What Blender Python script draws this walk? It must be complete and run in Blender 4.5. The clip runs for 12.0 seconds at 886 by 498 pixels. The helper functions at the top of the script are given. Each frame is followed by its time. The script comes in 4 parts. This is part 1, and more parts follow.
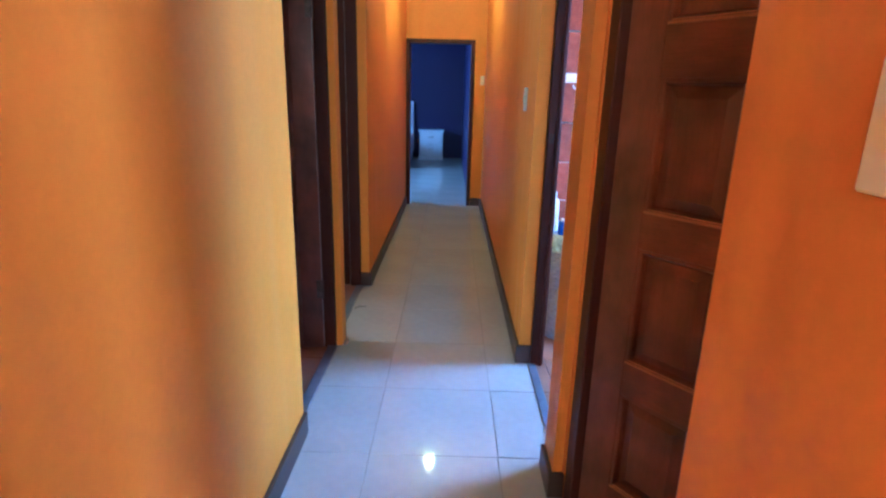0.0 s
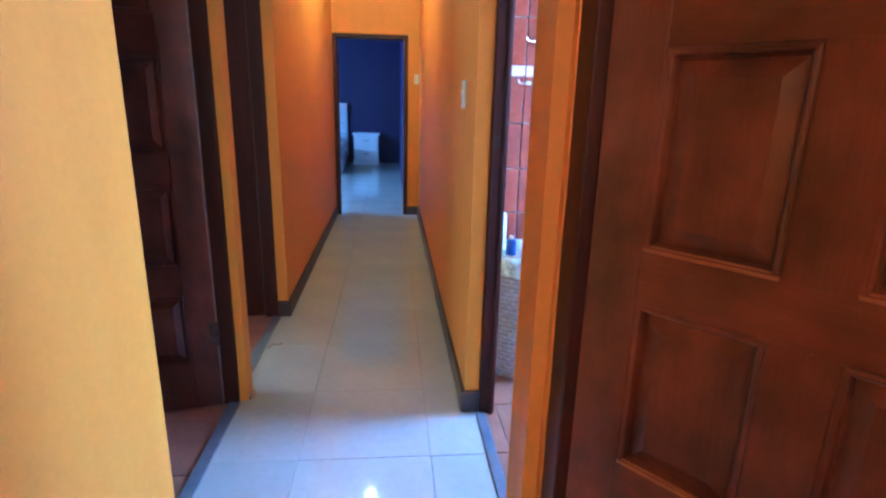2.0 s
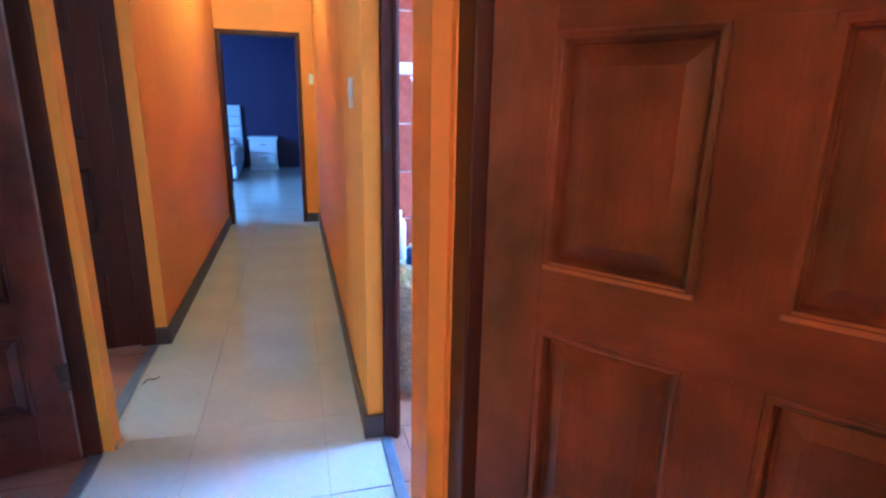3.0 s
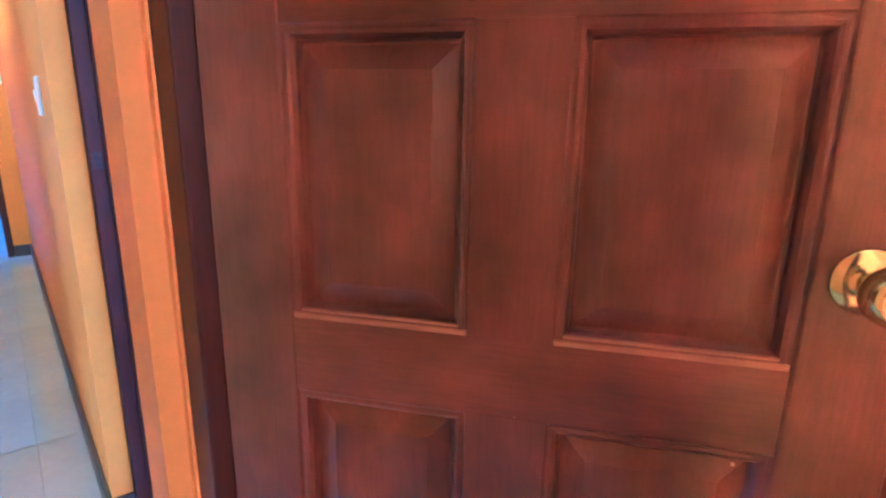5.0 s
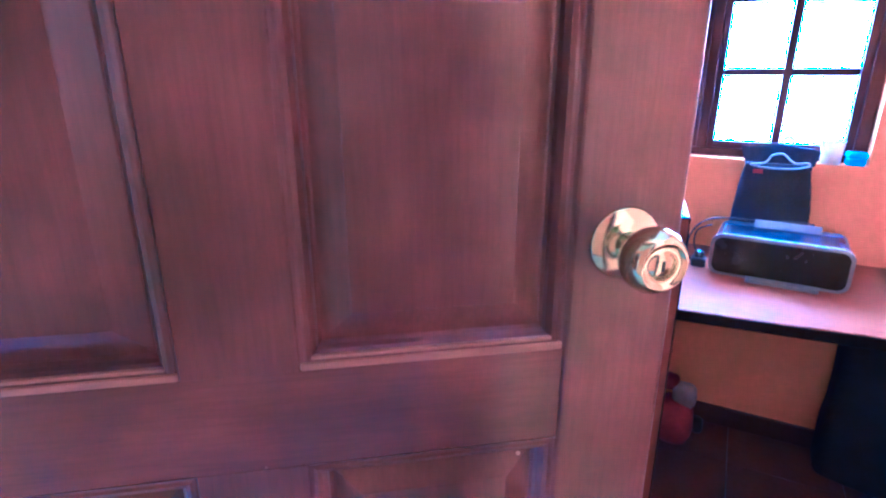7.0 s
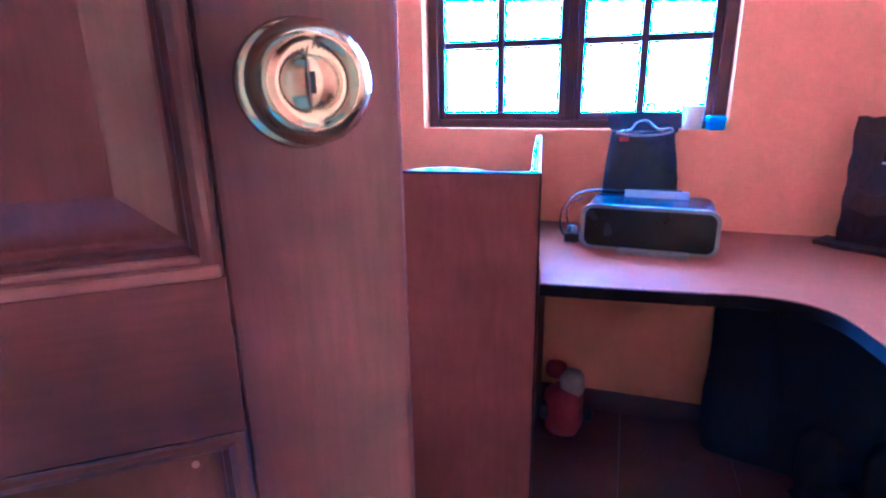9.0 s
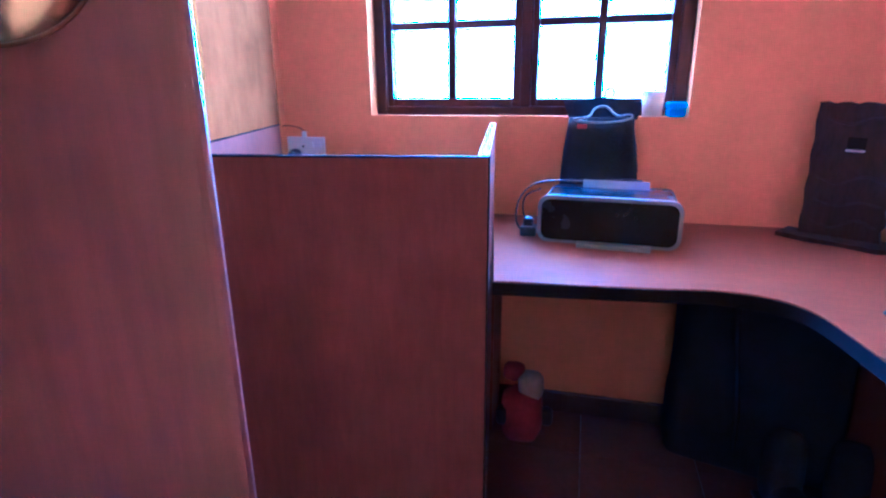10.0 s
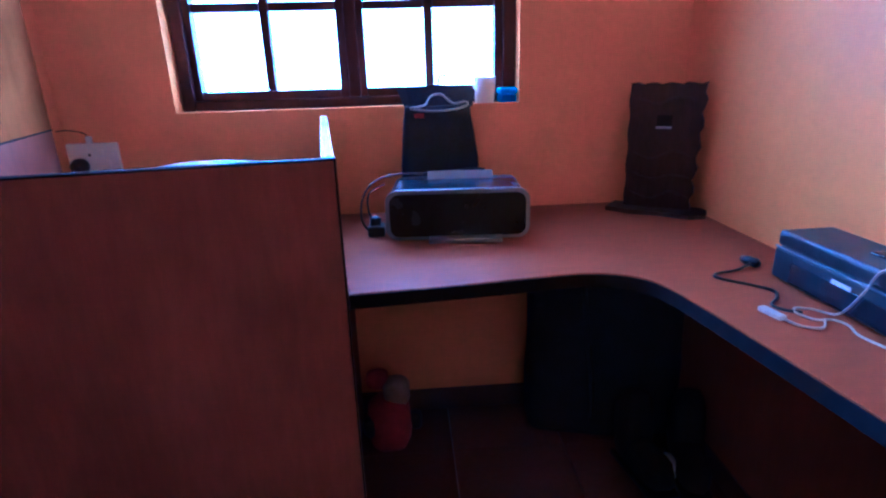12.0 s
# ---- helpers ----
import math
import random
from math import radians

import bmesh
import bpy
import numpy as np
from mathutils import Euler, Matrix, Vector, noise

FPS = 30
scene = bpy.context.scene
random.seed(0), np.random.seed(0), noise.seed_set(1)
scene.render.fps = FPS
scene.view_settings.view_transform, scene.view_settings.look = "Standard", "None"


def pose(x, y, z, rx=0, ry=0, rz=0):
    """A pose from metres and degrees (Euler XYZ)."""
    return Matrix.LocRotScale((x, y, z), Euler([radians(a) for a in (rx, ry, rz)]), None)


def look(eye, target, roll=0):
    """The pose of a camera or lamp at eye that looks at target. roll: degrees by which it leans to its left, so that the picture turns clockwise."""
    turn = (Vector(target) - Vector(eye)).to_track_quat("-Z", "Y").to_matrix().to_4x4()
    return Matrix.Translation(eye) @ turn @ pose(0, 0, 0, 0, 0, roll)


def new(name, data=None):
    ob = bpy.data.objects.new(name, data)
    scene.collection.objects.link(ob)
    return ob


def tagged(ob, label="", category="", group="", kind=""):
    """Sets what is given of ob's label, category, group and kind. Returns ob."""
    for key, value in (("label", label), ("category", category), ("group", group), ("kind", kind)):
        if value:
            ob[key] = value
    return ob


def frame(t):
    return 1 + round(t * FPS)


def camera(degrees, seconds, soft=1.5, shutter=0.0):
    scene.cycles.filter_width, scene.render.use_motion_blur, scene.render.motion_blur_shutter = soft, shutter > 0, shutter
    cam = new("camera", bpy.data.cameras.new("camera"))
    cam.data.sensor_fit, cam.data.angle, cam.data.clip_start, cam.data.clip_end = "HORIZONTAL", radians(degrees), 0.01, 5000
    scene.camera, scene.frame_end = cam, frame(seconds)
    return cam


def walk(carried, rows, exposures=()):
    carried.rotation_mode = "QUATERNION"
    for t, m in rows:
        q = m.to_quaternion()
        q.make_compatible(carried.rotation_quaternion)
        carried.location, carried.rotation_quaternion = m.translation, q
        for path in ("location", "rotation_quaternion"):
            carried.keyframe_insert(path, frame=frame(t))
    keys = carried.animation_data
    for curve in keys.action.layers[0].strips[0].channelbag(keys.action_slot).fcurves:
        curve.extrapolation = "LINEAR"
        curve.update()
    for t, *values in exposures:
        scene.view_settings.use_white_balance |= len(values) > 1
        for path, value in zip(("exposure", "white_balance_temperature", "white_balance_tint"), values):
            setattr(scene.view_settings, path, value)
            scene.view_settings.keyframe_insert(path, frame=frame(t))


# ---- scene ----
cam = camera(78.7, 12.0, soft=2.4)
PATH = [
    (0, (0.095, 0.081, 1.293), (0.073, 2.005, 0.746), 1.4),
    (0.5, (0.098, 0.247, 1.295), (0.079, 2.171, 0.75), 1.3),
    (1, (0.104, 0.389, 1.294), (0.108, 2.314, 0.75), 1.3),
    (1.5, (0.117, 0.475, 1.274), (0.188, 2.4, 0.736), 1.5),
    (2, (0.158, 0.576, 1.258), (0.347, 2.495, 0.728), 1.4),
    (2.5, (0.2, 0.675, 1.252), (0.553, 2.573, 0.732), 1.4),
    (3, (0.244, 0.734, 1.249), (0.752, 2.598, 0.731), 1.1),
    (3.5, (0.285, 0.772, 1.242), (0.936, 2.593, 0.734), 1.0),
    (3.7, (0.309, 0.782, 1.244), (1.026, 2.578, 0.735), 0.9),
    (5.5, (0.356, 0.881, 1.266), (1.735, 2.23, 0.738), 0.7),
    (6, (0.397, 0.907, 1.275), (1.877, 2.11, 0.675), 0.1),
    (6.5, (0.428, 0.914, 1.264), (2.024, 1.951, 0.651), -0.2),
    (7, (0.477, 0.902, 1.253), (2.156, 1.789, 0.626), -0.1),
    (7.5, (0.492, 0.888, 1.235), (2.234, 1.661, 0.631), -1.0),
    (9.5, (0.758, 0.803, 1.082), (2.588, 1.369, 0.507), -0.6),
    (10, (0.809, 0.808, 1.073), (2.660, 1.289, 0.490), -0.5),
    (10.5, (0.860, 0.838, 1.083), (2.743, 1.149, 0.486), -0.8),
    (11, (0.894, 0.861, 1.089), (2.795, 1.005, 0.482), -1.1),
    (11.5, (0.913, 0.870, 1.087), (2.815, 0.873, 0.468), -1.4),
    (12, (0.919, 0.855, 1.073), (2.814, 0.738, 0.442), -1.7),
]
walk(cam, [(t, look(eye, target, roll)) for t, eye, target, roll in PATH],
     [(0, 0.12, 4400, 7), (2, 0.3, 4300, 7), (3.5, 0.85, 4200, 6), (5.5, 1.5, 2950, 8), (6, 1.6, 2500, 6), (6.5, 1.6, 2400, 5), (7.5, 1.4, 2390, 5), (9.5, 0.75, 2430, 7), (10.5, 0.25, 2520, 8), (12, -0.4, 2620, 9)])

# ---- world, large lights ----
world = bpy.data.worlds.new("sky_world")
scene.world = world
world.use_nodes = True
wn = world.node_tree
sky = wn.nodes.new("ShaderNodeTexSky")
sky.sky_type = 'NISHITA'
sky.sun_disc = False
sky.sun_elevation = radians(48)
sky.sun_rotation = radians(215)
wn.links.new(sky.outputs[0], wn.nodes["Background"].inputs[0])
wn.nodes["Background"].inputs[1].default_value = 0.12

sun = new("sun", bpy.data.lights.new("sun", "SUN"))
sun.data.energy, sun.data.angle, sun.data.color = 3.0, radians(0.5), (1.0, 0.95, 0.86)
sun.matrix_world = look((0, 0, 20), (9, 12, 0))


def window_light(name, centre, towards, w, h, watts, colour, spread=180):
    lamp = new(name, bpy.data.lights.new(name, "AREA"))
    lamp.data.shape, lamp.data.size, lamp.data.size_y = 'RECTANGLE', w, h
    lamp.data.energy, lamp.data.color = watts, colour
    lamp.data.spread = radians(spread)
    lamp.matrix_world = look(centre, towards)
    return lamp


window_light("office_window_light", (2.92, 1.005, 1.50), (0.0, 1.005, 1.45), 1.60, 1.80, 310, (0.98, 0.87, 0.80))
window_light("bath_window_light", (2.60, 2.76, 1.55), (0.0, 2.15, 0.3), 0.80, 0.76, 76, (0.25, 0.55, 1.0), 110)
window_light("bedroom_window_light", (-3.70, 8.1, 1.70), (0.0, 8.2, 0.3), 1.6, 1.2, 240, (0.36, 0.61, 1.0))
window_light("lounge_window_light", (-0.04, -2.64, 1.83), (-0.1, 1.5, 1.1), 0.78, 1.06, 32, (0.82, 1.0, 0.74))
# added fill for the left corridor wall; no window is known there
window_light("passage_fill_light", (0.64, -1.55, 1.60), (-0.4, -1.2, 1.2), 1.1, 0.9, 32, (0.82, 1.0, 0.74))
window_light("side_room_window_light", (-3.86, 4.40, 1.55), (0.46, 2.9, 1.2), 1.3, 1.0, 75, (0.95, 0.95, 0.85))

# ---- materials ----
MATS = {}


def material(name, colour, rough=0.5, metal=0.0, vary=0.12, scale=4.0, stretch=(1, 1, 1), bump=0.05, fine=60.0, coat=0.0, dark=None, spec=0.5, piece=False, blotch=0.0, chips=0.0, pores=None, waves=0.0):
    """A node material: two scales of variation in colour, and fine relief."""
    m = bpy.data.materials.new(name)
    m.use_nodes = True
    t = m.node_tree
    n, link = t.nodes, t.links.new
    b = n["Principled BSDF"]
    tc = n.new("ShaderNodeTexCoord")
    mp = n.new("ShaderNodeMapping")
    mp.inputs["Scale"].default_value = stretch
    link(tc.outputs["Object"], mp.inputs[0])
    n1 = n.new("ShaderNodeTexNoise")
    n1.inputs["Scale"].default_value, n1.inputs["Detail"].default_value = scale, 4
    n2 = n.new("ShaderNodeTexNoise")
    n2.inputs["Scale"].default_value, n2.inputs["Detail"].default_value = fine, 3
    link(mp.outputs[0], n1.inputs["Vector"])
    link(mp.outputs[0], n2.inputs["Vector"])
    add = n.new("ShaderNodeMath")
    add.operation = 'MULTIPLY_ADD'
    add.inputs[1].default_value = 0.65
    half = n.new("ShaderNodeMath")
    half.operation = 'MULTIPLY'
    half.inputs[1].default_value = 0.35
    link(n2.outputs["Fac"], half.inputs[0])
    link(n1.outputs["Fac"], add.inputs[0])
    link(half.outputs[0], add.inputs[2])
    ramp = n.new("ShaderNodeValToRGB")
    lo = dark or tuple(c * (1 - vary * 1.6) for c in colour)
    hi = tuple(min(1, c * (1 + vary)) for c in colour)
    ramp.color_ramp.elements[0].color, ramp.color_ramp.elements[1].color = (*lo, 1), (*hi, 1)
    ramp.color_ramp.elements[0].position, ramp.color_ramp.elements[1].position = 0.3, 0.68
    link(add.outputs[0], ramp.inputs[0])
    last = ramp.outputs[0]
    if blotch:
        nb = n.new("ShaderNodeTexNoise")
        nb.inputs["Scale"].default_value, nb.inputs["Detail"].default_value = 7.0, 5
        link(tc.outputs["Object"], nb.inputs["Vector"])
        rb = n.new("ShaderNodeMapRange")
        rb.inputs[1].default_value, rb.inputs[2].default_value = 0.32, 0.68
        rb.inputs[3].default_value, rb.inputs[4].default_value = 1 - blotch, 1 + blotch * 0.55
        link(nb.outputs["Fac"], rb.inputs[0])
        hb = n.new("ShaderNodeHueSaturation")
        link(rb.outputs[0], hb.inputs["Value"])
        link(last, hb.inputs["Color"])
        last = hb.outputs[0]
    if pores:
        pm = n.new("ShaderNodeMapping")
        pm.inputs["Scale"].default_value = pores
        link(tc.outputs["Object"], pm.inputs[0])
        np_ = n.new("ShaderNodeTexNoise")
        np_.inputs["Scale"].default_value, np_.inputs["Detail"].default_value = 230.0, 3
        link(pm.outputs[0], np_.inputs["Vector"])
        rp = n.new("ShaderNodeMapRange")
        rp.inputs[1].default_value, rp.inputs[2].default_value = 0.34, 0.60
        rp.inputs[3].default_value, rp.inputs[4].default_value = 0.89, 1.035
        link(np_.outputs["Fac"], rp.inputs[0])
        hp = n.new("ShaderNodeHueSaturation")
        link(rp.outputs[0], hp.inputs["Value"])
        link(last, hp.inputs["Color"])
        last = hp.outputs[0]
    if chips:
        vc = n.new("ShaderNodeTexVoronoi")
        vc.inputs["Scale"].default_value = 9.0
        link(tc.outputs["Object"], vc.inputs["Vector"])
        lt = n.new("ShaderNodeMath")
        lt.operation = 'LESS_THAN'
        lt.inputs[1].default_value = chips
        link(vc.outputs["Distance"], lt.inputs[0])
        mx = n.new("ShaderNodeMix")
        mx.data_type = 'RGBA'
        mx.inputs[7].default_value = (0.42, 0.25, 0.15, 1)
        link(lt.outputs[0], mx.inputs[0])
        link(last, mx.inputs[6])
        last = mx.outputs[2]
    if piece:
        oi = n.new("ShaderNodeObjectInfo")
        hsv = n.new("ShaderNodeHueSaturation")
        mr = n.new("ShaderNodeMapRange")
        mr.inputs[3].default_value, mr.inputs[4].default_value = (0.97, 1.03) if piece == 'even' else (0.86, 1.1)
        link(oi.outputs["Random"], mr.inputs[0])
        link(mr.outputs[0], hsv.inputs["Value"])
        link(last, hsv.inputs["Color"])
        last = hsv.outputs[0]
    link(last, b.inputs["Base Color"])
    rr = n.new("ShaderNodeMapRange")
    rr.inputs[3].default_value, rr.inputs[4].default_value = max(0.02, rough - 0.07), min(1, rough + 0.09)
    link(n1.outputs["Fac"], rr.inputs[0])
    link(rr.outputs[0], b.inputs["Roughness"])
    b.inputs["Metallic"].default_value = metal
    b.inputs["Specular IOR Level"].default_value = spec
    b.inputs["Coat Weight"].default_value = coat
    b.inputs["Coat Roughness"].default_value = 0.12
    if bump:
        bp = n.new("ShaderNodeBump")
        bp.inputs["Strength"].default_value, bp.inputs["Distance"].default_value = bump, 0.004
        link(add.outputs[0], bp.inputs["Height"])
        link(bp.outputs[0], b.inputs["Normal"])
        if waves:
            wm = n.new("ShaderNodeMapping")
            wm.inputs["Scale"].default_value = (1, 1, 0.10)
            link(tc.outputs["Object"], wm.inputs[0])
            nw = n.new("ShaderNodeTexNoise")
            nw.inputs["Scale"].default_value, nw.inputs["Detail"].default_value = 7.0, 1
            link(wm.outputs[0], nw.inputs["Vector"])
            wb = n.new("ShaderNodeBump")
            wb.inputs["Strength"].default_value, wb.inputs["Distance"].default_value = 1.0, waves
            link(nw.outputs["Fac"], wb.inputs["Height"])
            link(wb.outputs[0], bp.inputs["Normal"])
    MATS[name] = m
    return m


def glass_material(name, tint=(1, 1, 1), rough=0.0):
    m = bpy.data.materials.new(name)
    m.use_nodes = True
    b = m.node_tree.nodes["Principled BSDF"]
    b.inputs["Base Color"].default_value = (*tint, 1)
    b.inputs["Transmission Weight"].default_value, b.inputs["Roughness"].default_value, b.inputs["IOR"].default_value = 1.0, rough, 1.45
    return m


def glow_material(name, colour, strength):
    m = bpy.data.materials.new(name)
    m.use_nodes = True
    b = m.node_tree.nodes["Principled BSDF"]
    b.inputs["Emission Color"].default_value, b.inputs["Emission Strength"].default_value = (*colour, 1), strength
    return m


ORANGE = material("orange_wall_paint", (0.74, 0.275, 0.030), rough=0.50, vary=0.05, scale=1.4, bump=0.045, fine=45, spec=0.12, waves=0.014)
CEIL = material("ceiling_paint", (0.66, 0.62, 0.56), rough=0.8, vary=0.05, scale=2, bump=0.05)
NAVY = material("navy_wall_paint", (0.017, 0.008, 0.056), rough=0.5, vary=0.10, scale=1.5)
WHITEWALL = material("pale_wall_paint", (0.62, 0.60, 0.56), rough=0.6, vary=0.06, scale=2)
WOOD = material("red_brown_varnished_wood", (0.178, 0.053, 0.033), rough=0.34, vary=0.16, pores=(1, 1, 0.07), scale=3.0, stretch=(1.6, 1.6, 0.45), bump=0.025, fine=16, coat=0.16, dark=(0.108, 0.032, 0.022), blotch=0.50, chips=0.022)
WOODH = material("red_brown_varnished_wood_rails", (0.196, 0.059, 0.033), rough=0.34, vary=0.16, pores=(0.07, 1, 1), scale=3.0, stretch=(0.45, 1.6, 1.6), bump=0.025, fine=16, coat=0.16, dark=(0.114, 0.033, 0.021), blotch=0.50, chips=0.022)
PALEWOOD = material("pale_bead_wood", (0.33, 0.150, 0.065), rough=0.34, vary=0.3, scale=5, stretch=(0.6, 3, 3), bump=0.05, fine=40, coat=0.15, dark=(0.19, 0.066, 0.028))
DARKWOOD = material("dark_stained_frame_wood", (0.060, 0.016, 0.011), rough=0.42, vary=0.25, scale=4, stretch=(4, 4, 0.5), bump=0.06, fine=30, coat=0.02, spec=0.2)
SKIRT = material("dark_skirting_wood", (0.060, 0.030, 0.024), rough=0.42, vary=0.25, scale=6, bump=0.06)
LAMINATE = material("cherry_laminate", (0.19, 0.054, 0.017), spec=0.12, rough=0.55, vary=0.10, scale=2.2, stretch=(3, 3, 0.5), bump=0.01, fine=26, dark=(0.145, 0.040, 0.014), blotch=0.14)
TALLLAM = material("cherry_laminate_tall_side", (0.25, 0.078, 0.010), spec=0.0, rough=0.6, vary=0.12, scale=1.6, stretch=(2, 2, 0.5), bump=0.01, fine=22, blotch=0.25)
DESKLAM = material("cherry_laminate_desktop", (0.25, 0.062, 0.012), spec=0.06, rough=0.45, vary=0.08, scale=2.0, stretch=(2.5, 0.5, 2.5), bump=0.006, fine=26, dark=(0.20, 0.054, 0.011))
EDGE = material("black_edge_banding", (0.012, 0.011, 0.013), rough=0.7, vary=0.2, bump=0.02, spec=0.04)
TILE = material("pale_porcelain_floor", (0.44, 0.43, 0.40), rough=0.02, vary=0.06, scale=3.2, bump=0.012, fine=24, piece='even')
GROUT = material("grey_grout", (0.40, 0.39, 0.365), rough=0.85, vary=0.25, scale=30, bump=0.2)
REDTILE = material("brick_red_glazed_tile", (0.33, 0.085, 0.048), rough=0.22, vary=0.30, scale=9, bump=0.03, piece=True, dark=(0.22, 0.045, 0.028))
TERRA = material("terracotta_floor_tile", (0.36, 0.16, 0.095), rough=0.40, vary=0.2, scale=6, bump=0.05, piece=True)
OFFFLOOR = material("dark_red_office_floor", (0.13, 0.045, 0.032), rough=0.35, vary=0.25, scale=5, bump=0.03, piece=True)
WGROUT = material("white_grout", (0.72, 0.71, 0.70), rough=0.8, vary=0.08, scale=20)
STEEL = material("brushed_steel", (0.62, 0.62, 0.64), rough=0.28, metal=1.0, vary=0.08, scale=30)
DULL = material("tarnished_metal", (0.12, 0.09, 0.075), rough=0.5, metal=0.8, vary=0.3, scale=40)
ALU = material("aluminium_threshold", (0.24, 0.27, 0.34), rough=0.5, metal=0.7, vary=0.12, scale=20)
BRASS = material("polished_brass", (0.70, 0.61, 0.20), rough=0.15, metal=1.0, vary=0.10, scale=24, bump=0.01)
WHITEP = material("white_plastic", (0.80, 0.79, 0.76), rough=0.38, vary=0.04, scale=8, bump=0.0)
WHITEL = material("white_gloss_lacquer", (0.76, 0.78, 0.80), rough=0.28, vary=0.05, scale=4, bump=0.01)
BLACKP = material("black_plastic", (0.014, 0.015, 0.018), rough=0.38, vary=0.2, scale=20, bump=0.03)
GLOSSB = material("gloss_black_plastic", (0.008, 0.009, 0.013), spec=0.3, rough=0.24, vary=0.2, scale=8, bump=0.0)
SILVERP = material("silver_grey_plastic", (0.22, 0.235, 0.26), rough=0.36, vary=0.08, scale=15, metal=0.3)
CLOTHB = material("black_nylon_cloth", (0.012, 0.016, 0.034), rough=0.85, vary=0.35, scale=14, bump=0.4, fine=180)
BLUEP = material("cyan_plastic", (0.02, 0.42, 0.75), rough=0.35, vary=0.1, scale=10)
REDC = material("red_cloth", (0.24, 0.013, 0.018), rough=0.75, vary=0.25, scale=12, bump=0.3)
WHITEC = material("white_cloth", (0.72, 0.70, 0.68), rough=0.9, vary=0.12, scale=25, bump=0.4)
CARVED = material("dark_carved_wood", (0.034, 0.014, 0.013), spec=0.25, rough=0.55, vary=0.35, scale=18, stretch=(3, 3, 1), bump=0.3)
WICKER = material("white_wicker", (0.38, 0.41, 0.52), rough=0.7, vary=0.18, scale=40, bump=0.3)
TEAL = material("teal_lace_cloth", (0.44, 0.60, 0.68), rough=0.9, vary=0.4, scale=35, bump=0.5)
LABELP = material("pale_paper_label", (0.74, 0.74, 0.72), rough=0.6, vary=0.05)
PAPER = material("white_paper", (0.58, 0.58, 0.60), rough=0.7, vary=0.08, scale=6)
CORDW = material("pale_cable", (0.42, 0.40, 0.38), rough=0.5, vary=0.08, scale=30)
CYANT = glass_material("translucent_cyan_plastic", (0.03, 0.55, 0.95), 0.45)
GLASS = glass_material("clear_glass")
FROST = glass_material("frosted_plastic", (0.9, 0.93, 0.95), 0.3)
LAMPGLOW = glow_material("lit_lamp_glass", (1.0, 1.0, 0.40), 1250.0)
EARTH = material("dry_ground", (0.26, 0.21, 0.15), rough=0.95, vary=0.3, scale=0.4, bump=0.3)


# ---- building helpers ----
HOUSE, OFFICE = Vector((0, 0, 0)), Vector((0.02, -0.012, 0))
ROOM = HOUSE             # origin of the room that is being built


def part(name, bm, mat, parent=None, label="", smooth=False):
    me = bpy.data.meshes.new(name)
    bmesh.ops.recalc_face_normals(bm, faces=bm.faces)
    bm.to_mesh(me)
    bm.free()
    me.materials.append(mat)
    if smooth:
        for p in me.polygons:
            p.use_smooth = True
    ob = new(name, me)
    if parent is not None:
        ob.parent = parent
    else:
        ob.location = ROOM
    if label:
        tagged(ob, label)
    return ob


def thing(name, label, category, m=None, group=""):
    ob = new(name)
    ob.empty_display_size = 0.1
    ob.matrix_world = Matrix.Translation(ROOM) @ (m if m is not None else Matrix())
    return tagged(ob, label, category, group)


def cuboid(x0, x1, y0, y1, z0, z1, bevel=0.0, seg=2, bm=None):
    b = bmesh.new()
    bmesh.ops.create_cube(b, size=1, matrix=Matrix.Translation(((x0 + x1) / 2, (y0 + y1) / 2, (z0 + z1) / 2)) @ Matrix.Diagonal((x1 - x0, y1 - y0, z1 - z0, 1)))
    if bevel:
        bmesh.ops.bevel(b, geom=list(b.edges), offset=bevel, segments=seg, profile=0.5, affect='EDGES')
    return b if bm is None else merge(bm, b)


def merge(bm, other):
    me = bpy.data.meshes.new("scratch")
    other.to_mesh(me)
    other.free()
    bm.from_mesh(me)
    bpy.data.meshes.remove(me)
    return bm


def moved(bm, m):
    bmesh.ops.transform(bm, matrix=m, verts=bm.verts)
    return bm


def lathe(profile, steps=32):
    """A turned body round z from (radius, height) pairs."""
    bm = bmesh.new()
    rings = []
    for r, z in profile:
        rings.append([bm.verts.new((r * math.cos(2 * math.pi * i / steps), r * math.sin(2 * math.pi * i / steps), z)) for i in range(steps)] if r > 1e-6 else [bm.verts.new((0, 0, z))])
    for a, b in zip(rings, rings[1:]):
        for i in range(steps):
            j = (i + 1) % steps
            if len(a) == 1 and len(b) == 1:
                continue
            if len(a) == 1:
                bm.faces.new((a[0], b[i], b[j]))
            elif len(b) == 1:
                bm.faces.new((a[i], a[j], b[0]))
            else:
                bm.faces.new((a[i], a[j], b[j], b[i]))
    return bm


def prism(outline, z0, z1, bevel=0.0):
    """A slab with that outline in x, y."""
    bm = bmesh.new()
    lo = [bm.verts.new((x, y, z0)) for x, y in outline]
    hi = [bm.verts.new((x, y, z1)) for x, y in outline]
    n = len(lo)
    bm.faces.new(lo[::-1])
    top = bm.faces.new(hi)
    for i in range(n):
        bm.faces.new((lo[i], lo[(i + 1) % n], hi[(i + 1) % n], hi[i]))
    if bevel:
        bmesh.ops.bevel(bm, geom=[e for e in bm.edges if e in top.edges[:]], offset=bevel, segments=2, profile=0.5, affect='EDGES')
    return bm


